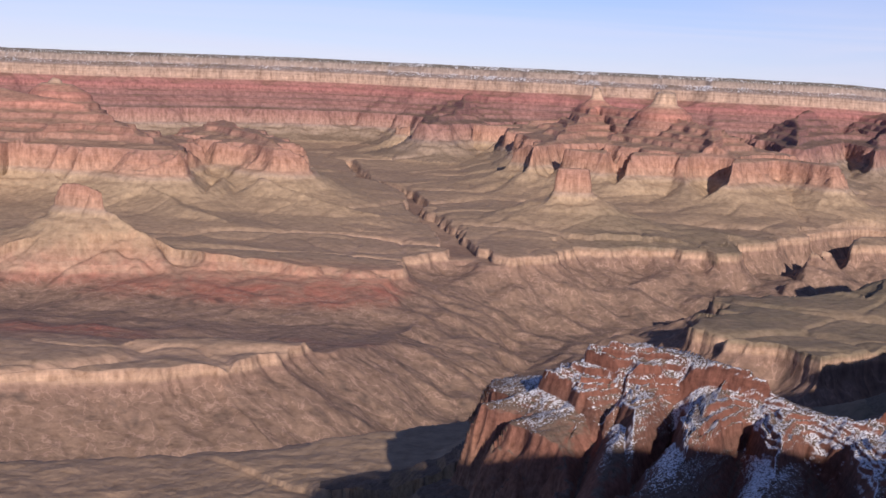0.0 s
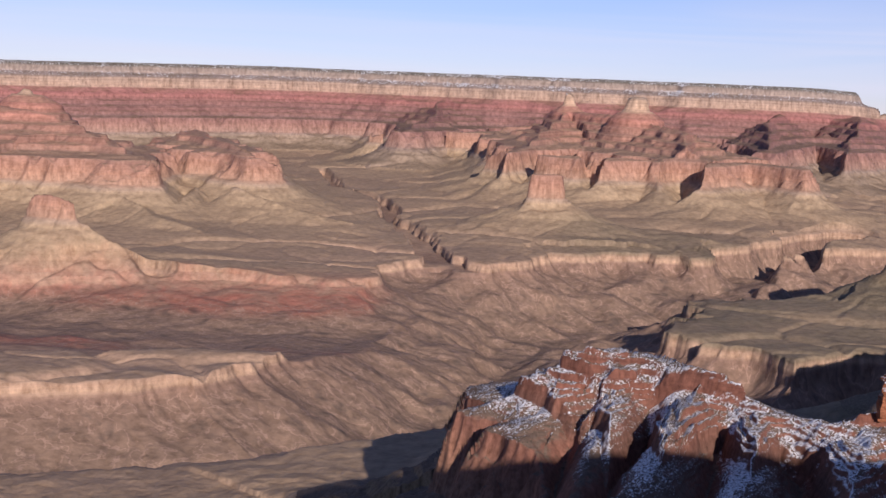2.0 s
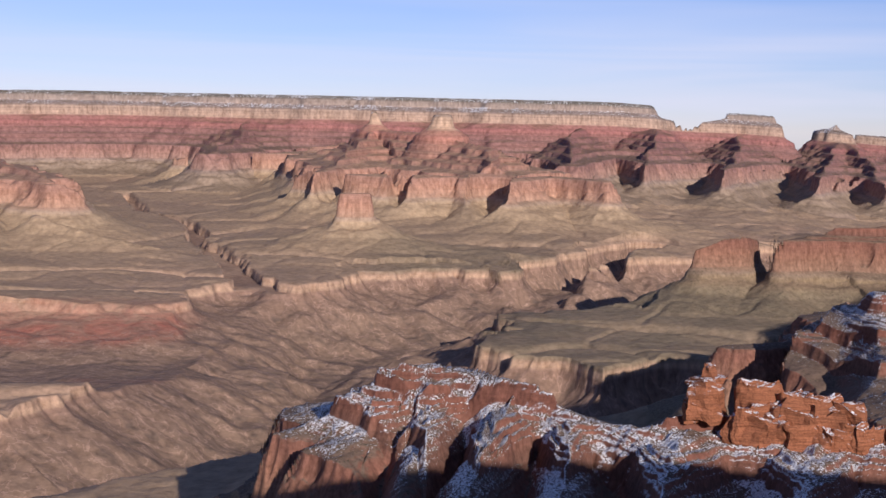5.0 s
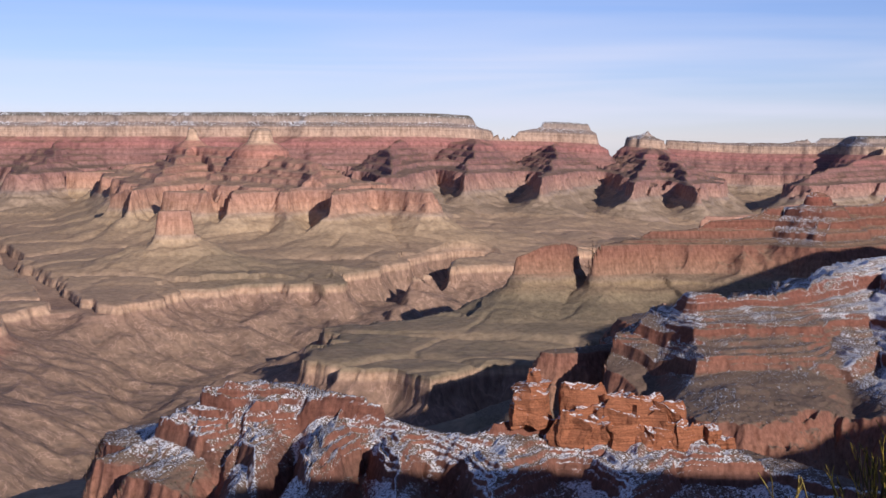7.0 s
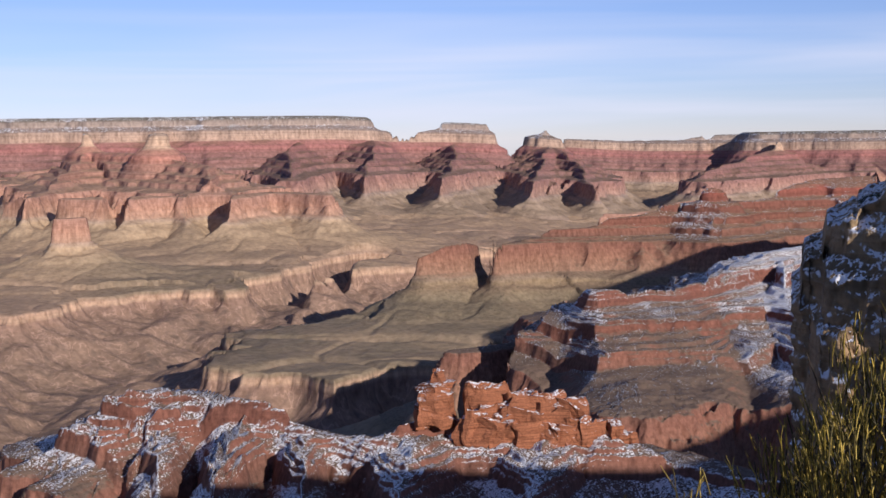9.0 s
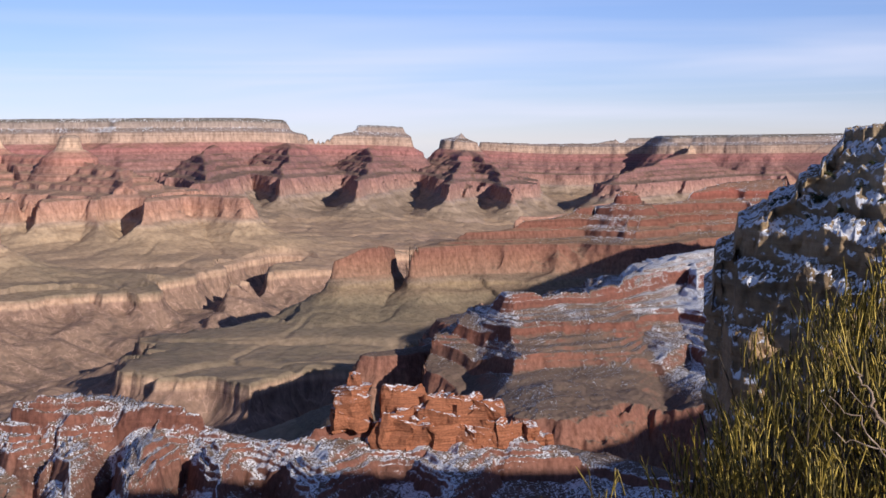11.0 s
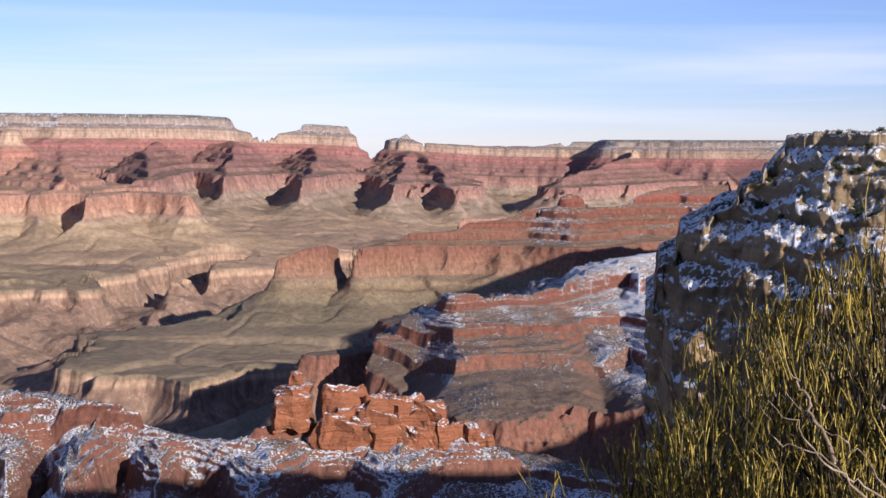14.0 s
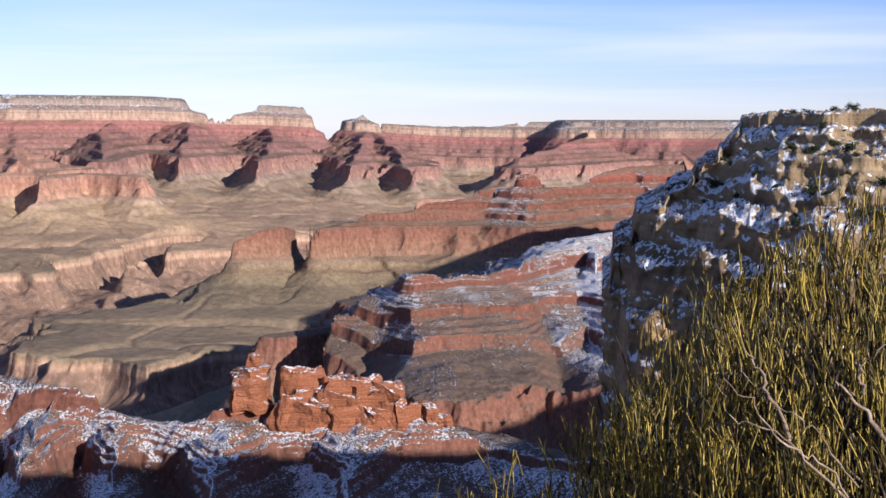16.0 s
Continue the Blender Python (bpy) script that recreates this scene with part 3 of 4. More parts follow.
# the beds as parts of each landform, from the top down
BANDS = [("cap_cliff", -262, 1e9), ("red_slope", -624, -262), ("cliff_band", -800, -624), ("talus_slope", -1e9, -800)]
LANDFORMS = [
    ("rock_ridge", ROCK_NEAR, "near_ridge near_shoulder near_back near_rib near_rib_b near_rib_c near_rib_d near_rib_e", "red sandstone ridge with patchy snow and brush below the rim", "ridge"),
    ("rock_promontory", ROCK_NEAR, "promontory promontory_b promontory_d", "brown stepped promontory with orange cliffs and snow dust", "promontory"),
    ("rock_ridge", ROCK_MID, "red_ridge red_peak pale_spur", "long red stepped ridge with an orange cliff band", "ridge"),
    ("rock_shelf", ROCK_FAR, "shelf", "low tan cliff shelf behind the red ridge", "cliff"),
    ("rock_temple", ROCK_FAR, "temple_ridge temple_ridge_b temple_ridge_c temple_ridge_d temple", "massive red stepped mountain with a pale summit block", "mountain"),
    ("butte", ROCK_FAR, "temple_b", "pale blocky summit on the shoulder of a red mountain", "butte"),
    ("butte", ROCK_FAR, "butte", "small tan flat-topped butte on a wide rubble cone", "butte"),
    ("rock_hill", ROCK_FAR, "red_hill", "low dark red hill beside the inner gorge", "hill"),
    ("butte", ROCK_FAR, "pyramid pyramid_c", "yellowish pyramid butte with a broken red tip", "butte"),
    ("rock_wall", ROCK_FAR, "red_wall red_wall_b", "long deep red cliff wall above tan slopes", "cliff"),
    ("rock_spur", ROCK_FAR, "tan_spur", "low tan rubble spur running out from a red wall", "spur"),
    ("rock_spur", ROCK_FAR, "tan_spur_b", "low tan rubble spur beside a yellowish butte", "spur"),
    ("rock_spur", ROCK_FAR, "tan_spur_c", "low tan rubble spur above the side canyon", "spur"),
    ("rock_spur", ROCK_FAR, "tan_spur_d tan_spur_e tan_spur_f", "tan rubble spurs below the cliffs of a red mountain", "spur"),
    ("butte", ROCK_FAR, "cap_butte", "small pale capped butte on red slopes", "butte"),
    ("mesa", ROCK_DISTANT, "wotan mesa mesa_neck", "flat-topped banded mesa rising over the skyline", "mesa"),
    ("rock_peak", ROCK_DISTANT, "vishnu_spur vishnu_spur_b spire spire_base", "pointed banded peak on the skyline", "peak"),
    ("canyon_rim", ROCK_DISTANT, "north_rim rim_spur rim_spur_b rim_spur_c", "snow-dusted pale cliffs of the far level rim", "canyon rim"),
    ("canyon_rim", ROCK_MID, "south_rim", "canyon rim hidden behind the bluff, added for its shadow", "canyon rim"),
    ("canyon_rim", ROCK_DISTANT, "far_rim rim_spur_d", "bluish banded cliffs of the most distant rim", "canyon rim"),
]


def islands(mask):
    """The connected areas of a grid of faces, each as a list of face numbers, found run by run along its rows."""
    wide = mask.shape[1]
    edges = np.diff(np.pad(mask.astype(np.int8), ((0, 0), (1, 1))), axis=1)
    rows, starts = np.nonzero(edges == 1)
    ends = np.nonzero(edges == -1)[1]
    chief = list(range(len(rows)))

    def root(k):
        while chief[k] != k:
            chief[k] = chief[chief[k]]
            k = chief[k]
        return k

    above = {}
    for k, (row, a, b) in enumerate(zip(rows.tolist(), starts.tolist(), ends.tolist())):
        for j, c, d in above.get(row - 1, ()):
            if c < b and a < d:
                chief[root(k)] = root(j)
        above.setdefault(row, []).append((k, a, b))
    found = {}
    for k, (row, a, b) in enumerate(zip(rows.tolist(), starts.tolist(), ends.tolist())):
        found.setdefault(root(k), []).append(np.arange(row * wide + a, row * wide + b))
    return [np.concatenate(runs) for runs in found.values()]


quad_owner = OWNER[QUADS[:, 0]]
quad_bed = BED[QUADS].mean(1)
free = np.ones(len(QUADS), dtype=bool)
for name, material, owners, label, category in LANDFORMS:
    mine = np.isin(quad_owner, [NAMES.index(o) for o in owners.split()])
    if not mine.any():
        continue
    middle = PLACES[QUADS[mine][:, 0]].mean(0)
    thing = tagged(new(name), label, category)
    thing.location = (middle[0], middle[1], PLACES[QUADS[mine][:, 0]][:, 2].min())
    for band, lo, hi in BANDS:
        faces = mine & (quad_bed >= lo) & (quad_bed < hi)
        # scraps too small to tell apart stay with the ground
        for area in islands(faces.reshape(ROWS - 1, len(headings) - 1)):
            if len(area) > 160:
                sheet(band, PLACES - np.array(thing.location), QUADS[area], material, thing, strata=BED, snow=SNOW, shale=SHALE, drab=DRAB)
                free[area] = False
    if not thing.children:
        bpy.data.objects.remove(thing)
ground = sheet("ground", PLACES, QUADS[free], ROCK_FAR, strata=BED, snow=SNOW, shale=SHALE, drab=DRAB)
tagged(ground, "sunlit canyon floor of layered red and tan rock", "canyon", kind="structure")

# ---- the rim under the camera and the bluff across the bay ----
BLUFF = 0.3  # the rim's plan below is drawn larger than it is
# the right-hand corners are unseen, added to cast shade on the slopes below
EDGE = [(207, 254), (200, 230), (206, 212), (224, 194), (226, 150), (228, 105), (200, 40), (100, -15), (60, -6), (20, 5), (10, 8), (-7, 8), (-26, 3), (-100, -50),
        (-750, -300), (-7500, -2000), (-7500, -10000), (10000, -10000), (10000, 600), (1467, 573), (1333, 500), (1173, 400), (1133, 307), (960, 250), (760, 335), (650, 362), (452, 386), (350, 330), (284, 346),
        (271, 338), (284, 300), (258, 280), (235, 270)]
FALL_OUT = np.array([-60, 0, 0.5, 5, 5.6, 11.5, 12.3, 17, 17.7, 23.5, 24.5, 29, 30, 33, 34.5, 38, 45, 300.0])
FALL = np.array([1.0, 0, -2.0, -4.2, -6.8, -9.6, -13, -15.4, -18.4, -20.8, -27, -29.5, -38, -40, -60, -95, -230, -700.0])


def beyond(x, y):
    """Distance outside the plateau's edge; negative on the plateau."""
    best, inside = np.full(x.shape, 1e9), np.zeros(x.shape, dtype=bool)
    for (ax, ay), (bx, by) in zip(EDGE, EDGE[1:] + EDGE[:1]):
        dx, dy = bx - ax, by - ay
        k = np.clip(((x - ax) * dx + (y - ay) * dy) / (dx * dx + dy * dy), 0, 1)
        best = np.minimum(best, np.hypot(x - ax - k * dx, y - ay - k * dy))
        with np.errstate(divide="ignore", invalid="ignore"):
            inside ^= ((ay > y) != (by > y)) & (x < dx * (y - ay) / (dy if dy else 1e-9) + ax)
    return np.where(inside, -best, best)


def rim_level(x, y):
    r = np.hypot(x, y)
    away = smooth(r, 25, 120)
    wx = x + away * (5 * perlin(x / 24, y / 24, 81) + 1.4 * perlin(x / 9, y / 9, 82) + 0.6 * perlin(x / 3.5, y / 3.5, 83))
    wy = y + away * (5 * perlin(x / 24, y / 24, 84) + 1.4 * perlin(x / 9, y / 9, 85) + 0.6 * perlin(x / 3.5, y / 3.5, 86))
    d = beyond(wx, wy)
    d = d * (1 + 1.6 * smooth(y, 292, 312) * smooth(r, 700, 500))
    d = d + away * (3.0 * perlin(x / 31, y / 31, 94) + 2.2 * perlin(x / 13, y / 13, 91) + 0.6 * perlin(x / 5, y / 5, 92))
    level = np.interp(d, FALL_OUT, FALL) + away * (2.6 * perlin(x / 17, y / 17, 93) + 3.5 * perlin(x / 45, y / 45, 99)) * smooth(d, 0, 5) + away * (0.7 * perlin(x / 6, y / 6, 87) + 0.35 * perlin(x / 2, y / 2, 88))
    t = level / 2.3 + 0.8 * perlin(x / 8, y / 8, 90)
    level = level + away * 0.14 * 2.3 * (smooth(t - np.floor(t), 0.3, 0.7) - (t - np.floor(t)))
    return level - 5.4 + 6.7 * away + 0.12 * perlin(x / 1.7, y / 1.7, 89) * (1 - away)


rim_az = np.concatenate([np.arange(-180, 32.5, 3.0), np.arange(32.5, 47, 0.05), np.arange(48, 181, 3.0)])
rim_r = np.concatenate([[0.001], np.geomspace(0.1, 60, 44)[:-1], np.geomspace(60, 76, 5)[:-1], np.geomspace(76, 117, 20)[:-1], np.arange(117, 136, 0.2), np.geomspace(137, 4800, 38)])
A2, R2 = [g.ravel() for g in np.meshgrid(rim_az, rim_r)]
RX, RY = R2 * np.sin(np.radians(A2)), R2 * np.cos(np.radians(A2))
BELOW = np.where((A2 > -60) & (A2 < 33.5) & (R2 > 60), -0.32 * R2, 1e4)
RIM = np.stack([RX, RY, np.minimum(BLUFF * rim_level(RX / BLUFF, RY / BLUFF), BELOW)], -1)
rim_quads = grid_faces(len(rim_r), len(rim_az))
rim_bed = np.clip(RIM[:, 2] / BLUFF * 6 - 10, -400, 30)
rim_snow = np.clip(0.68 - 0.2 * smooth(R2, 60, 10) - 0.45 * smooth(R2, 112, 118) * smooth(R2, 170, 140), 0, 1)
out_there = (R2 > 57) & (A2 > 31) & (A2 < 47)
bluff_faces = out_there[rim_quads].all(1)
top = tagged(new("rim_bluff"), "shaded limestone bluff with snowy ledges and dark brush", "cliff")
back = bluff_faces & (R2[rim_quads] > 392 * BLUFF - 1).all(1)
sheet("plateau_top", RIM, rim_quads[back], ROCK_RIM, top, strata=rim_bed, snow=rim_snow)
# the face towards the bay: each column evenly stepped from the plateau down, ledges and broken stone pushed in and out
face_az = np.arange(33.4, 47.0, 0.039)
FA, FR = np.meshgrid(face_az, np.linspace(392, 190, 1500), indexing="ij")
FX, FY = FR * np.sin(np.radians(FA)), FR * np.cos(np.radians(FA))
FZ = rim_level(FX.ravel(), FY.ravel()).reshape(FX.shape)
crest = (FZ.shape[1] - 1 - (FZ > FZ.max(1, keepdims=True) - 2.5)[:, ::-1].argmax(1))[:, None]
FZ = np.where(np.arange(FZ.shape[1])[None] < crest, FZ.max(1, keepdims=True), FZ)
FZ = np.minimum.accumulate(np.maximum(FZ, -110), axis=1)
length = np.cumsum(np.hypot(np.diff(FR, axis=1, prepend=392.0), np.diff(FZ, axis=1, prepend=FZ[:, :1])) * np.where(FZ > -70, 1.0, 0.12), axis=1)
steps = 300
face_r, face_z = np.zeros((len(face_az), steps)), np.zeros((len(face_az), steps))
for k in range(len(face_az)):
    even = np.linspace(0, length[k, -1], steps)
    face_r[k], face_z[k] = np.interp(even, length[k], FR[k]), np.interp(even, length[k], FZ[k])
across = np.radians(face_az)[:, None] * 320 + 0 * face_r
drop = np.gradient(face_z, axis=1)
run = np.gradient(face_r, axis=1)
cliffy = np.abs(drop) / (np.hypot(drop, run) + 1e-9)
rough = 1.9 * perlin(across / 7.5, face_z / 4.0, 111) + 0.9 * perlin(across / 2.1, face_z / 1.9, 112) + 0.2 * perlin(across / 0.8, face_z / 0.8, 113)
face_r = face_r + rough * smooth(cliffy, 0.78, 0.97) * smooth(face_z, 1.0, -1.0)
face_z = face_z + (0.9 * perlin(across / 3.2, face_r / 3.2, 115) + 0.7 * np.abs(perlin(across / 1.6, face_r / 1.6, 117)) + 0.25 * perlin(across / 0.6, face_r / 0.6, 116)) * smooth(cliffy, 0.97, 0.6)
ragged = 0.3 * perlin(face_z / 6, 0 * face_z, 119) + 0.12 * perlin(face_z / 1.7, 0 * face_z, 120)
face_a = np.radians(face_az[:, None] + ragged * smooth(face_az, 34.6, 33.4)[:, None])
FACE = np.stack([face_r * np.sin(face_a), face_r * np.cos(face_a), face_z], -1).reshape(-1, 3)
face_quads = grid_faces(len(face_az), steps)
heights = FACE[face_quads][:, :, 2]
face_quads = face_quads[(heights.max(1) - heights.min(1) < 40) & (heights.min(1) > -85)]
FACE_SNOW = np.clip(0.52 - 0.07 * smooth(FACE[:, 2], -20, -30) + 0.3 * perlin(FACE[:, 0] / 11, FACE[:, 2] / 4, 118), 0, 1)
face_low = FACE[face_quads][:, :, 2].mean(1)
for band, lo, hi in (("top_ledge", -9, 1e9), ("snowy_ledge", -20, -9), ("middle_cliff", -34, -20), ("lower_cliff", -1e9, -34)):
    pick = face_quads[(face_low >= lo) & (face_low < hi)]
    sheet(band, FACE * BLUFF, pick, ROCK_RIM, top, strata=np.clip(FACE[:, 2] * 6 - 10, -400, 30), snow=FACE_SNOW)
tagged(sheet("rim_ground", RIM, rim_quads[~bluff_faces], ROCK_RIM, strata=rim_bed, snow=rim_snow),
       "stony snow-patched plateau at the canyon's edge", "ground", kind="structure")

# ---- loose rock on the near ridge ----
def part(name, bm, material, parent, label=""):
    """Links a bmesh as one mesh object under a thing."""
    me = bpy.data.meshes.new(name)
    bm.to_mesh(me)
    bm.free()
    me.materials.append(material)
    ob = new(name, me)
    ob.parent = parent
    return tagged(ob, label)


def rock_paint(name, tone):
    n = Nodes(name, 0.95)
    where = n.add("TexCoord").outputs["Object"]
    up = n.add("SeparateXYZ")
    n.put(up.inputs[0], n.add("NewGeometry").outputs["Normal"])
    beds = n.noise(n.scaled(where, 0.12, 0.12, 1.5), 1.0, 5, 0.65)
    grain = n.noise(where, 1.8, 6, 0.65)
    col = n.ramp(beds, [(0.3, tuple(0.55 * c for c in tone)), (0.5, tone), (0.72, tuple(1.35 * c for c in tone))])
    col = n.mix(1.0, col, n.ramp(grain, [(0.3, (0.65, 0.63, 0.62)), (0.5, (1, 1, 1)), (0.7, (1.25, 1.25, 1.25))]), "MULTIPLY")
    lie = n.noise(where, 1.1, 3, 0.6)
    col = n.mix(n.math("MULTIPLY", n.span(up.outputs["Z"], 0.55, 0.8), n.span(lie, 0.47, 0.53)), col, (0.78, 0.765, 0.74))
    n.bump(n.math("ADD", grain, beds), 0.8, 0.5)
    return n.done(col)


RED_ROCK = rock_paint("red_sandstone", (0.29, 0.112, 0.055))


def block(bm, centre, size, seed, turn=0.0, steps=8, rough=0.12):
    """A weathered block of bedded rock: corners worn, ledges stepped in and out."""
    bmesh.ops.create_cube(bm, size=1.0)
    bmesh.ops.subdivide_edges(bm, edges=bm.edges[:], cuts=steps, use_grid_fill=True)
    spin = Matrix.Rotation(turn, 3, "Z")
    for v in bm.verts:
        p = v.co.copy()
        round_off = 1 - 0.4 * max(0, p.length - 0.55)
        ledge = 1 + 0.08 * noise.noise((0.0, seed * 3.1, round(p.z * 9) * 0.83)) - 0.14 * (p.z + 0.5)
        p = Vector((p.x * ledge * round_off, p.y * ledge * round_off, p.z))
        p += 2.2 * rough * noise.noise_vector(v.co * 1.1 + Vector((0, 0, seed * 2.3)))
        p += rough * noise.noise_vector(v.co * 2.3 + Vector((seed * 1.7, 0, 0))) + 0.4 * rough * noise.noise_vector(v.co * 6.0 + Vector((0, seed, 0)))
        p = Vector((p.x * size[0], p.y * size[1], p.z * size[2]))
        v.co = spin @ p + Vector(centre)


def seat(az, r):
    """The place on the canyon's surface at that heading and full-size distance."""
    level = float(canyon(np.array([float(az)]), np.array([float(r)]))[0][0])
    p = spot(az, r) * SCALE
    return Vector((p[0], p[1], level * SCALE))


def rock_stack(name, az, r, blocks, label, category="rock"):
    """Blocks: heading offset in degrees, forward metres, base height, width, depth, height."""
    thing = tagged(new(name), label, category)
    foot = seat(az, r)
    thing.location = foot
    side, ahead = heading(az + 90), heading(az)
    for k, (kind, across, forward, base, w, d, h) in enumerate(blocks):
        bm = bmesh.new()
        c = side * across + ahead * forward + Vector((0, 0, base + h / 2))
        block(bm, c, (w, d, h), k + 7 * az, radians(-az) + 0.5 * math.sin(k * 2.1), rough=0.11)
        part(kind, bm, RED_ROCK, thing)
    return thing


rock_stack("rock_pinnacle", 19.25, 2560, [
    ("boulder", 0.0, 0.0, -1.5, 13.4, 12.6, 13.0), ("boulder", 0.5, 0.4, 9.4, 10.0, 10.0, 4.4), ("cap_stone", 1.1, 0.5, 12.8, 4.8, 4.8, 5.2),
    ("boulder", -4.6, -2.2, -1.5, 5.0, 5.6, 7.0)], "rounded red sandstone pinnacle standing on the snowy ridge", "rock pinnacle")
random.seed(5)
crag = []
for deep, low, high, count in ((1.0, 0.96, 1.02, 4), (-2.8, 0.66, 0.98, 5), (-5.6, 0.4, 0.72, 5), (-8.4, 0.2, 0.42, 5)):
    for k in range(count):
        u = (k + random.uniform(-0.3, 0.3)) / (count - 1)
        h = (14.8 - 2.2 * u) * random.uniform(low, high)
        crag.append(("rock_block", -11.0 + 29 * u, deep + random.uniform(-0.8, 0.8), -4.0, random.uniform(10.0, 15.0), random.uniform(8, 12), h + 4))
rock_stack("rock_crag", 22.5, 2560, crag, "broken red sandstone crag with snow on its ledges", "rock crag")
tail = []
for k in range(12):
    tail.append(("rock_block", -9 + 1.6 * k, random.uniform(-4.5, 2.0), -3.0, random.uniform(2.2, 4.6), random.uniform(3, 6), (13.4 - 0.8 * k) * random.uniform(0.45, 1.05)))
rock_stack("rock_crag", 26.2, 2530, tail, "low jagged end of the red crag", "rock crag")

# ---- the shrub at the camera's feet ----
def stem_paint():
    n = Nodes("green_stem", 0.55)
    where = n.add("TexCoord").outputs["Object"]
    each = n.add("NewGeometry").outputs["Random Per Island"]
    col = n.ramp(each, [(0.0, (0.028, 0.023, 0.005)), (0.4, (0.12, 0.085, 0.011)), (0.75, (0.31, 0.215, 0.028)), (1.0, (0.58, 0.405, 0.08))])
    col = n.mix(0.5, col, n.mix(1.0, col, n.ramp(n.noise(where, 60.0, 3), [(0.3, (0.6, 0.6, 0.6)), (0.7, (1.3, 1.3, 1.2))]), "MULTIPLY"))
    n.bsdf.inputs["Specular IOR Level"].default_value = 0.3
    return n.done(col)


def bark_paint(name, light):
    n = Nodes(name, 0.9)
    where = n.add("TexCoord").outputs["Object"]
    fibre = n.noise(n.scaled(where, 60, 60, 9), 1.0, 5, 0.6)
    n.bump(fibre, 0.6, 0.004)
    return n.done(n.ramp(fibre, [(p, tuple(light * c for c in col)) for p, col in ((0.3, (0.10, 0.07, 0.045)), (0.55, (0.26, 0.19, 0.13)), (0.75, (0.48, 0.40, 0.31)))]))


# bark darkened so that the shrub's inside looks shaded
INNER_SHADE = bark_paint("inner_shade_stem", 0.3)
STEM, BARK, PALE_BARK = stem_paint(), bark_paint("grey_bark", 1.0), bark_paint("pale_bark", 1.3)


def tubes(paths, radii, sides=3):
    """One mesh's points and faces from many bent, tapering tubes. paths: (n, k, 3); radii: (n, k)."""
    n, k, _ = paths.shape
    run = np.gradient(paths, axis=1)
    run /= np.linalg.norm(run, axis=2, keepdims=True) + 1e-9
    a = np.cross(run, np.array([0.31, 0.77, 0.12]))
    a /= np.linalg.norm(a, axis=2, keepdims=True) + 1e-9
    b = np.cross(run, a)
    rings = []
    for s in range(sides):
        t = 2 * math.pi * s / sides
        rings.append(paths + radii[:, :, None] * (a * math.cos(t) + b * math.sin(t)))
    verts = np.stack(rings, 2).reshape(-1, 3)
    base = (np.arange(n)[:, None, None] * k + np.arange(k - 1)[None, :, None]) * sides
    s = np.arange(sides)[None, None, :]
    quads = np.stack([base + s, base + (s + 1) % sides, base + sides + (s + 1) % sides, base + sides + s], -1).reshape(-1, 4)
    return verts, quads


def bend(starts, ways, lengths, steps, curl, rng):
    """Paths that set out from starts along ways and bend a little."""
    n = len(starts)
    t = np.linspace(0, 1, steps)[None, :, None]
    wander = rng.normal(0, 1, (n, 1, 3)) * curl
    return starts[:, None] + ways[:, None] * t * lengths[:, None, None] + wander * t * t * lengths[:, None, None]


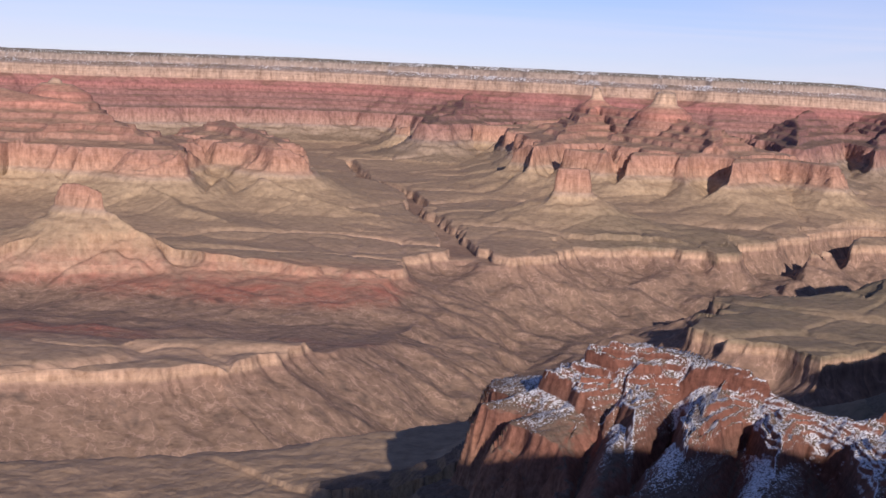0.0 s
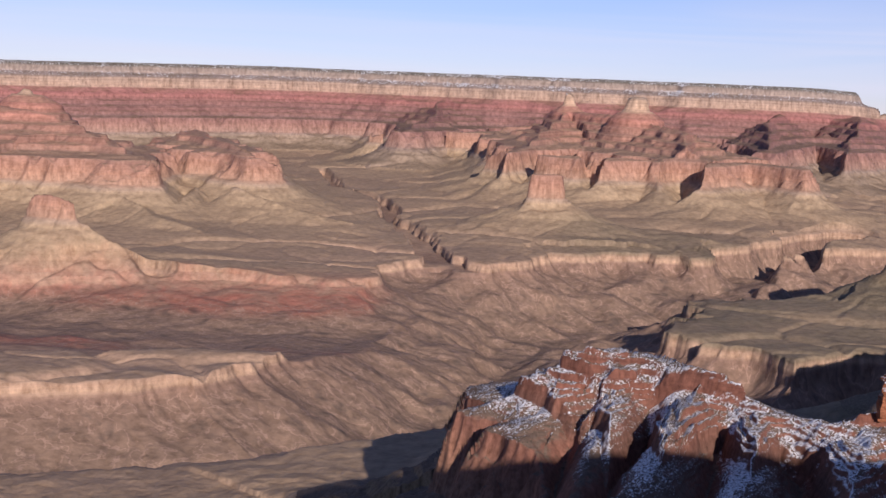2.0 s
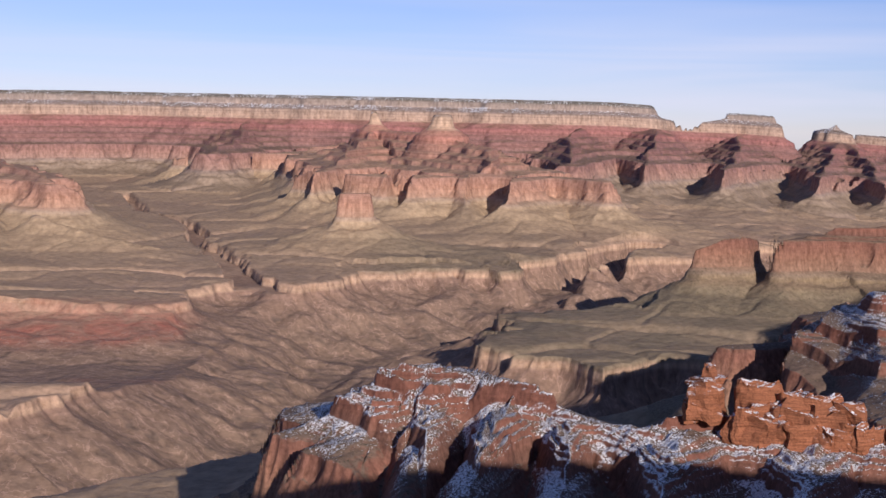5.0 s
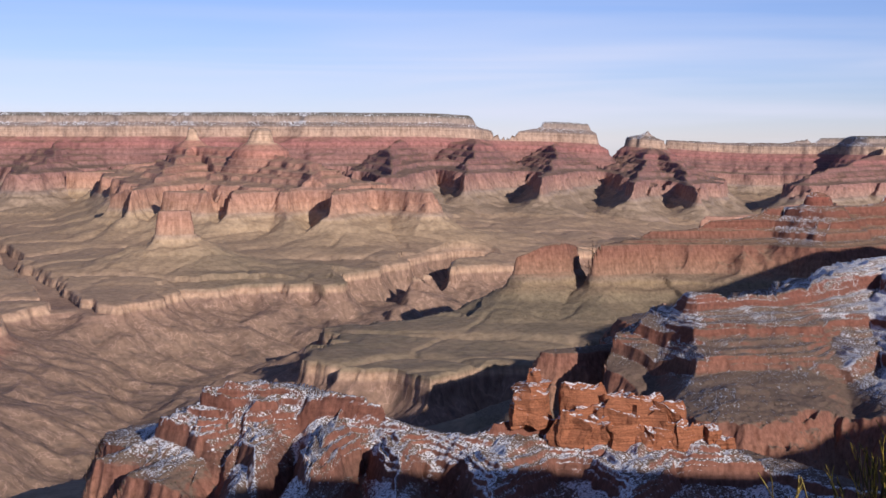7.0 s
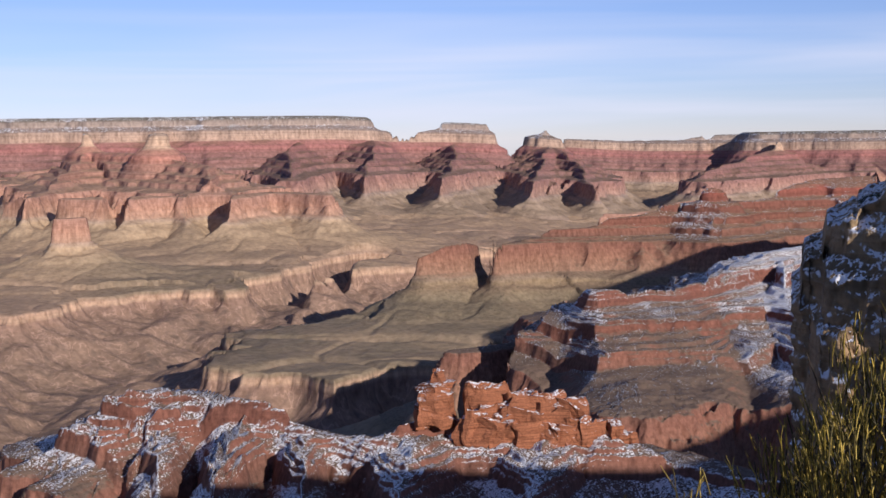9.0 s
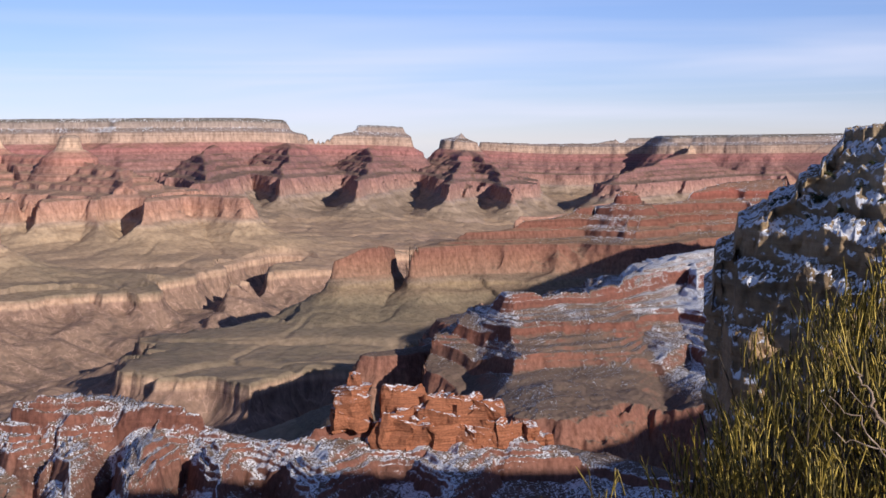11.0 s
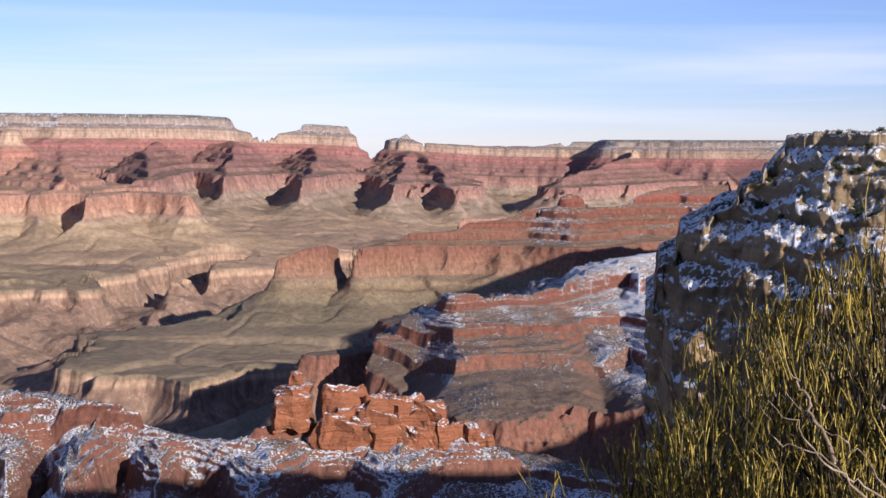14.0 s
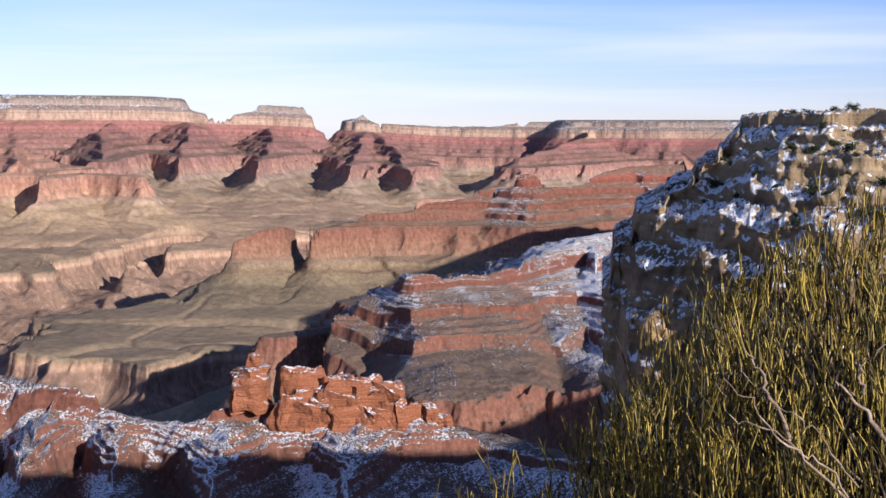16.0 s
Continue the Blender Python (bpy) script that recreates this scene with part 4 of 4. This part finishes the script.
def shrub(name, root, spread, height, clumps, label, seed, lean=(0.0, 0.0)):
    """A broom-like shrub: woody limbs from one root, and clumps of straight jointed green stems."""
    rng = np.random.default_rng(seed)
    thing = tagged(new(name), label, "shrub")
    thing.location = root
    az = rng.uniform(0, 2 * math.pi, clumps)
    rho = np.sqrt(rng.uniform(0.0, 1, clumps))
    dome = height * np.sqrt(np.clip(1 - 0.75 * rho ** 2, 0, 1))
    tall = dome * rng.uniform(0.3, 1.0, clumps) ** 0.6 + 0.05 * rng.normal(0, 1, clumps)
    tips = np.stack([spread * rho * np.cos(az) + lean[0], spread * rho * np.sin(az) + lean[1], tall - 0.12], -1)
    tips[:, 2] = np.maximum(tips[:, 2], 0.05)
    # limbs
    limbs = 14
    for k in range(limbs):
        goal = tips[k * (clumps // limbs)] * 0.8
        t = np.linspace(0, 1, 12)[:, None]
        path = goal * t + np.array([0, 0, -0.22]) * (t * (1 - t)) * 1.6 + np.cumsum(rng.normal(0, 0.012, (12, 3)), 0) * t
        v, q = tubes(path[None], np.linspace(0.012 * height, 0.0022, 12)[None], 6)
        tagged(sheet("limb", v, q, BARK, thing), "bare greyish woody limb")
    # stems, in tufts
    for group in np.array_split(np.arange(clumps), 12):
        count = 8
        knot = np.repeat(tips[group], count, 0)
        lean_way = np.repeat(rng.normal(0, 0.16, (len(group), 3)), count, 0)
        base = knot + rng.normal(0, 0.022, knot.shape)
        ways = np.array([-0.05, 0.0, 1.0]) + lean_way + rng.normal(0, 0.075, base.shape)
        ways /= np.linalg.norm(ways, axis=1, keepdims=True)
        lengths = np.repeat(rng.uniform(0.035, 0.085, len(group)), count) * rng.uniform(0.5, 1.15, len(base))
        main = bend(base, ways, lengths, 3, 0.16, rng)
        thick = rng.uniform(0.0012, 0.0021, len(base))[:, None] * np.linspace(1.0, 0.6, 3)[None]
        fork_way = ways + rng.normal(0, 0.17, ways.shape) + np.array([0, 0, 0.1])
        fork = bend(main[:, 1], fork_way / np.linalg.norm(fork_way, axis=1, keepdims=True), lengths * rng.uniform(0.35, 0.8, len(base)), 3, 0.14, rng)
        v, q = tubes(np.concatenate([main, fork]), np.concatenate([thick, thick * 0.85]), 3)
        tagged(sheet("stem_clump", v, q, STEM, thing), "dense upright olive-green stems", kind="stuff")
    # dark stems added inside, their colour standing in for the shade there
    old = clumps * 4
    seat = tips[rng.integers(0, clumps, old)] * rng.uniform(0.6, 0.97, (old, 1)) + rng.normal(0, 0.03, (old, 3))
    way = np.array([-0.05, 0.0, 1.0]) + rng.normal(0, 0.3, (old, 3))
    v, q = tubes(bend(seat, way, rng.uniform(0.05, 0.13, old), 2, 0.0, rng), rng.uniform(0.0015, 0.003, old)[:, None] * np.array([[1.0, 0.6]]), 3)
    tagged(sheet("old_stem", v, q, INNER_SHADE, thing), "dark brown filler stems that stand in for shade inside", kind="stuff")
    # thin dry twigs below the green
    twig_at = tips[rng.integers(0, clumps, 240)] * 0.86
    start = twig_at * rng.uniform(0.25, 0.7, (240, 1))
    way = twig_at - start
    span = np.linalg.norm(way, axis=1)
    paths = bend(start, way / span[:, None], span, 6, 0.16, rng)
    v, q = tubes(paths, rng.uniform(0.002, 0.0045, 240)[:, None] * np.linspace(1, 0.5, 6)[None], 4)
    tagged(sheet("twig", v, q, BARK, thing), "thin dry greyish twigs", kind="stuff")
    return thing


big = shrub("shrub", (2.55, 1.7, -1.62), 0.90, 1.56, 3300, "large olive-green broom shrub with bare grey limbs at the rim", 3, (-0.42, 0.24))
shrub("shrub", (1.75, 2.15, -1.64), 0.36, 0.82, 300, "small olive-green shrub beside the large one", 9, (-0.18, 0.05))

shrub("shrub", (1.24, 2.2, -1.64), 0.31, 1.06, 420, "low golden-green shrub at the rim below the large one", 14)


# pale bare limbs sweep up through the near side of the large shrub
rng_limb = np.random.default_rng(21)
for steps_out, thick in (([(40.9, -12.1, 2.14), (40.1, -10.7, 2.1), (39.3, -9.7, 2.1), (38.7, -8.5, 2.1)], 0.0085),
                         ([(45.2, -13.4, 2.2), (43.8, -10.8, 2.12), (43.0, -9.7, 2.1), (42.3, -9.2, 2.1), (42.0, -8.8, 2.1)], 0.011),
                         ([(43.5, -10.3, 2.1), (43.2, -8.9, 2.1), (43.5, -7.7, 2.1)], 0.007),
                         ([(44.0, -15.2, 2.2), (41.6, -12.9, 2.12), (39.9, -11.4, 2.1), (38.2, -10.3, 2.1)], 0.007),
                         ([(43.2, -14.2, 2.16), (41.2, -13.0, 2.1), (39.2, -11.9, 2.1), (37.9, -11.0, 2.1)], 0.005),
                         ([(43.6, -13.6, 2.16), (42.0, -12.0, 2.1), (40.8, -11.4, 2.1), (39.6, -10.1, 2.1)], 0.004)):
    corners = np.array([heading(a, e) * (d + 0.1) - big.location for a, e, d in steps_out])
    t = np.linspace(0, len(corners) - 1, 22)
    path = np.stack([np.interp(t, np.arange(len(corners)), corners[:, k]) for k in range(3)], -1)
    path[1:-1] = (path[:-2] + path[1:-1] + path[2:]) / 3
    path = path + np.cumsum(rng_limb.normal(0, 0.005, path.shape), 0)
    v, q = tubes(path[None], (0.34 * thick * np.linspace(1.1, 0.25, 22) * rng_limb.uniform(0.85, 1.2, 22))[None], 7)
    tagged(sheet("limb", v, q, PALE_BARK, big), "pale weathered bare limb")


# ---- junipers on the bluff ----
def leaf_paint():
    n = Nodes("juniper_needles", 0.8)
    each = n.add("NewGeometry").outputs["Random Per Island"]
    return n.done(n.ramp(each, [(0.0, (0.018, 0.026, 0.012)), (0.6, (0.04, 0.05, 0.022)), (1.0, (0.075, 0.08, 0.035))]))


NEEDLES = leaf_paint()


def juniper(height, seed):
    """A crooked short trunk with limbs and a crown of many small sprays; returns the thing, standing at the origin."""
    rng = np.random.default_rng(seed)
    thing = tagged(new("juniper_tree"), "dark green bushy juniper tree among snowy ledges", "tree", "junipers on the bluff")
    t = np.linspace(0, 1, 7)
    trunk = np.stack([0.1 * height * np.sin(3 * t + seed), 0.08 * height * np.sin(4 * t), 0.6 * height * t], -1)
    v, q = tubes(trunk[None], height * np.linspace(0.05, 0.015, 7)[None], 6)
    sheet("trunk", v, q, BARK, thing)
    ends = []
    for k in range(7):
        at_ = trunk[2 + k % 5]
        a = 2.4 * k + seed
        way = np.array([math.cos(a), math.sin(a), 0.55])
        path = at_ + way * np.linspace(0, 0.34 * height, 5)[:, None]
        v, q = tubes(path[None], height * np.linspace(0.02, 0.006, 5)[None], 4)
        sheet("limb", v, q, BARK, thing)
        ends += [path[2], path[4]]
    ends += [trunk[5], trunk[6], trunk[4]]
    ends = np.array(ends)
    count = 1100
    centre = ends[rng.integers(0, len(ends), count)] + rng.normal(0, 0.11 * height, (count, 3)) * np.array([1, 1, 0.75])
    size = height * rng.uniform(0.03, 0.07, count)
    u, w = rng.normal(0, 1, (count, 3)), rng.normal(0, 1, (count, 3))
    u /= np.linalg.norm(u, axis=1, keepdims=True)
    w /= np.linalg.norm(w, axis=1, keepdims=True)
    corners = np.stack([centre - u * size[:, None], centre + w * size[:, None] * 0.6, centre + u * size[:, None], centre - w * size[:, None] * 0.6], 1)
    sheet("crown", corners.reshape(-1, 3), np.arange(count * 4).reshape(-1, 4), NEEDLES, thing)
    return thing


models = [juniper(1.0, s) for s in (1, 2, 3)]
random.seed(8)
spots = [(40.7, 318, 1.8), (41.2, 316, 2.2), (41.7, 314, 1.9), (42.9, 310, 3.2), (42.3, 312, 2.4)]
for k in range(110):
    az = random.uniform(35.6, 44.6)
    spots.append((az, random.uniform(252, 318) - 4.5 * (az - 38), random.choice((0.9, 1.2, 1.6, 2.2, 2.9))))
for k, (az, r, tall) in enumerate(spots):
    x, y = r * math.sin(radians(az)), r * math.cos(radians(az))
    column = np.linspace(r - 20, r + 10, 30) if k < 5 else np.array([r])
    levels = rim_level(column * math.sin(radians(az)), column * math.cos(radians(az)))
    r, z = float(column[levels.argmax()]), float(levels.max())
    x, y = r * math.sin(radians(az)), r * math.cos(radians(az))
    if z < -24:
        continue
    x, y, z, tall = x * BLUFF, y * BLUFF, z * BLUFF, tall * BLUFF
    m = pose(x, y, z - 0.1, 0, 0, random.uniform(0, 360))
    model = models[k % 3]
    made = copy_thing(model, m)
    made.scale = (tall, tall, tall * random.uniform(0.75, 1.0))
for model in models:
    for ob in [*model.children_recursive, model]:
        bpy.data.objects.remove(ob)
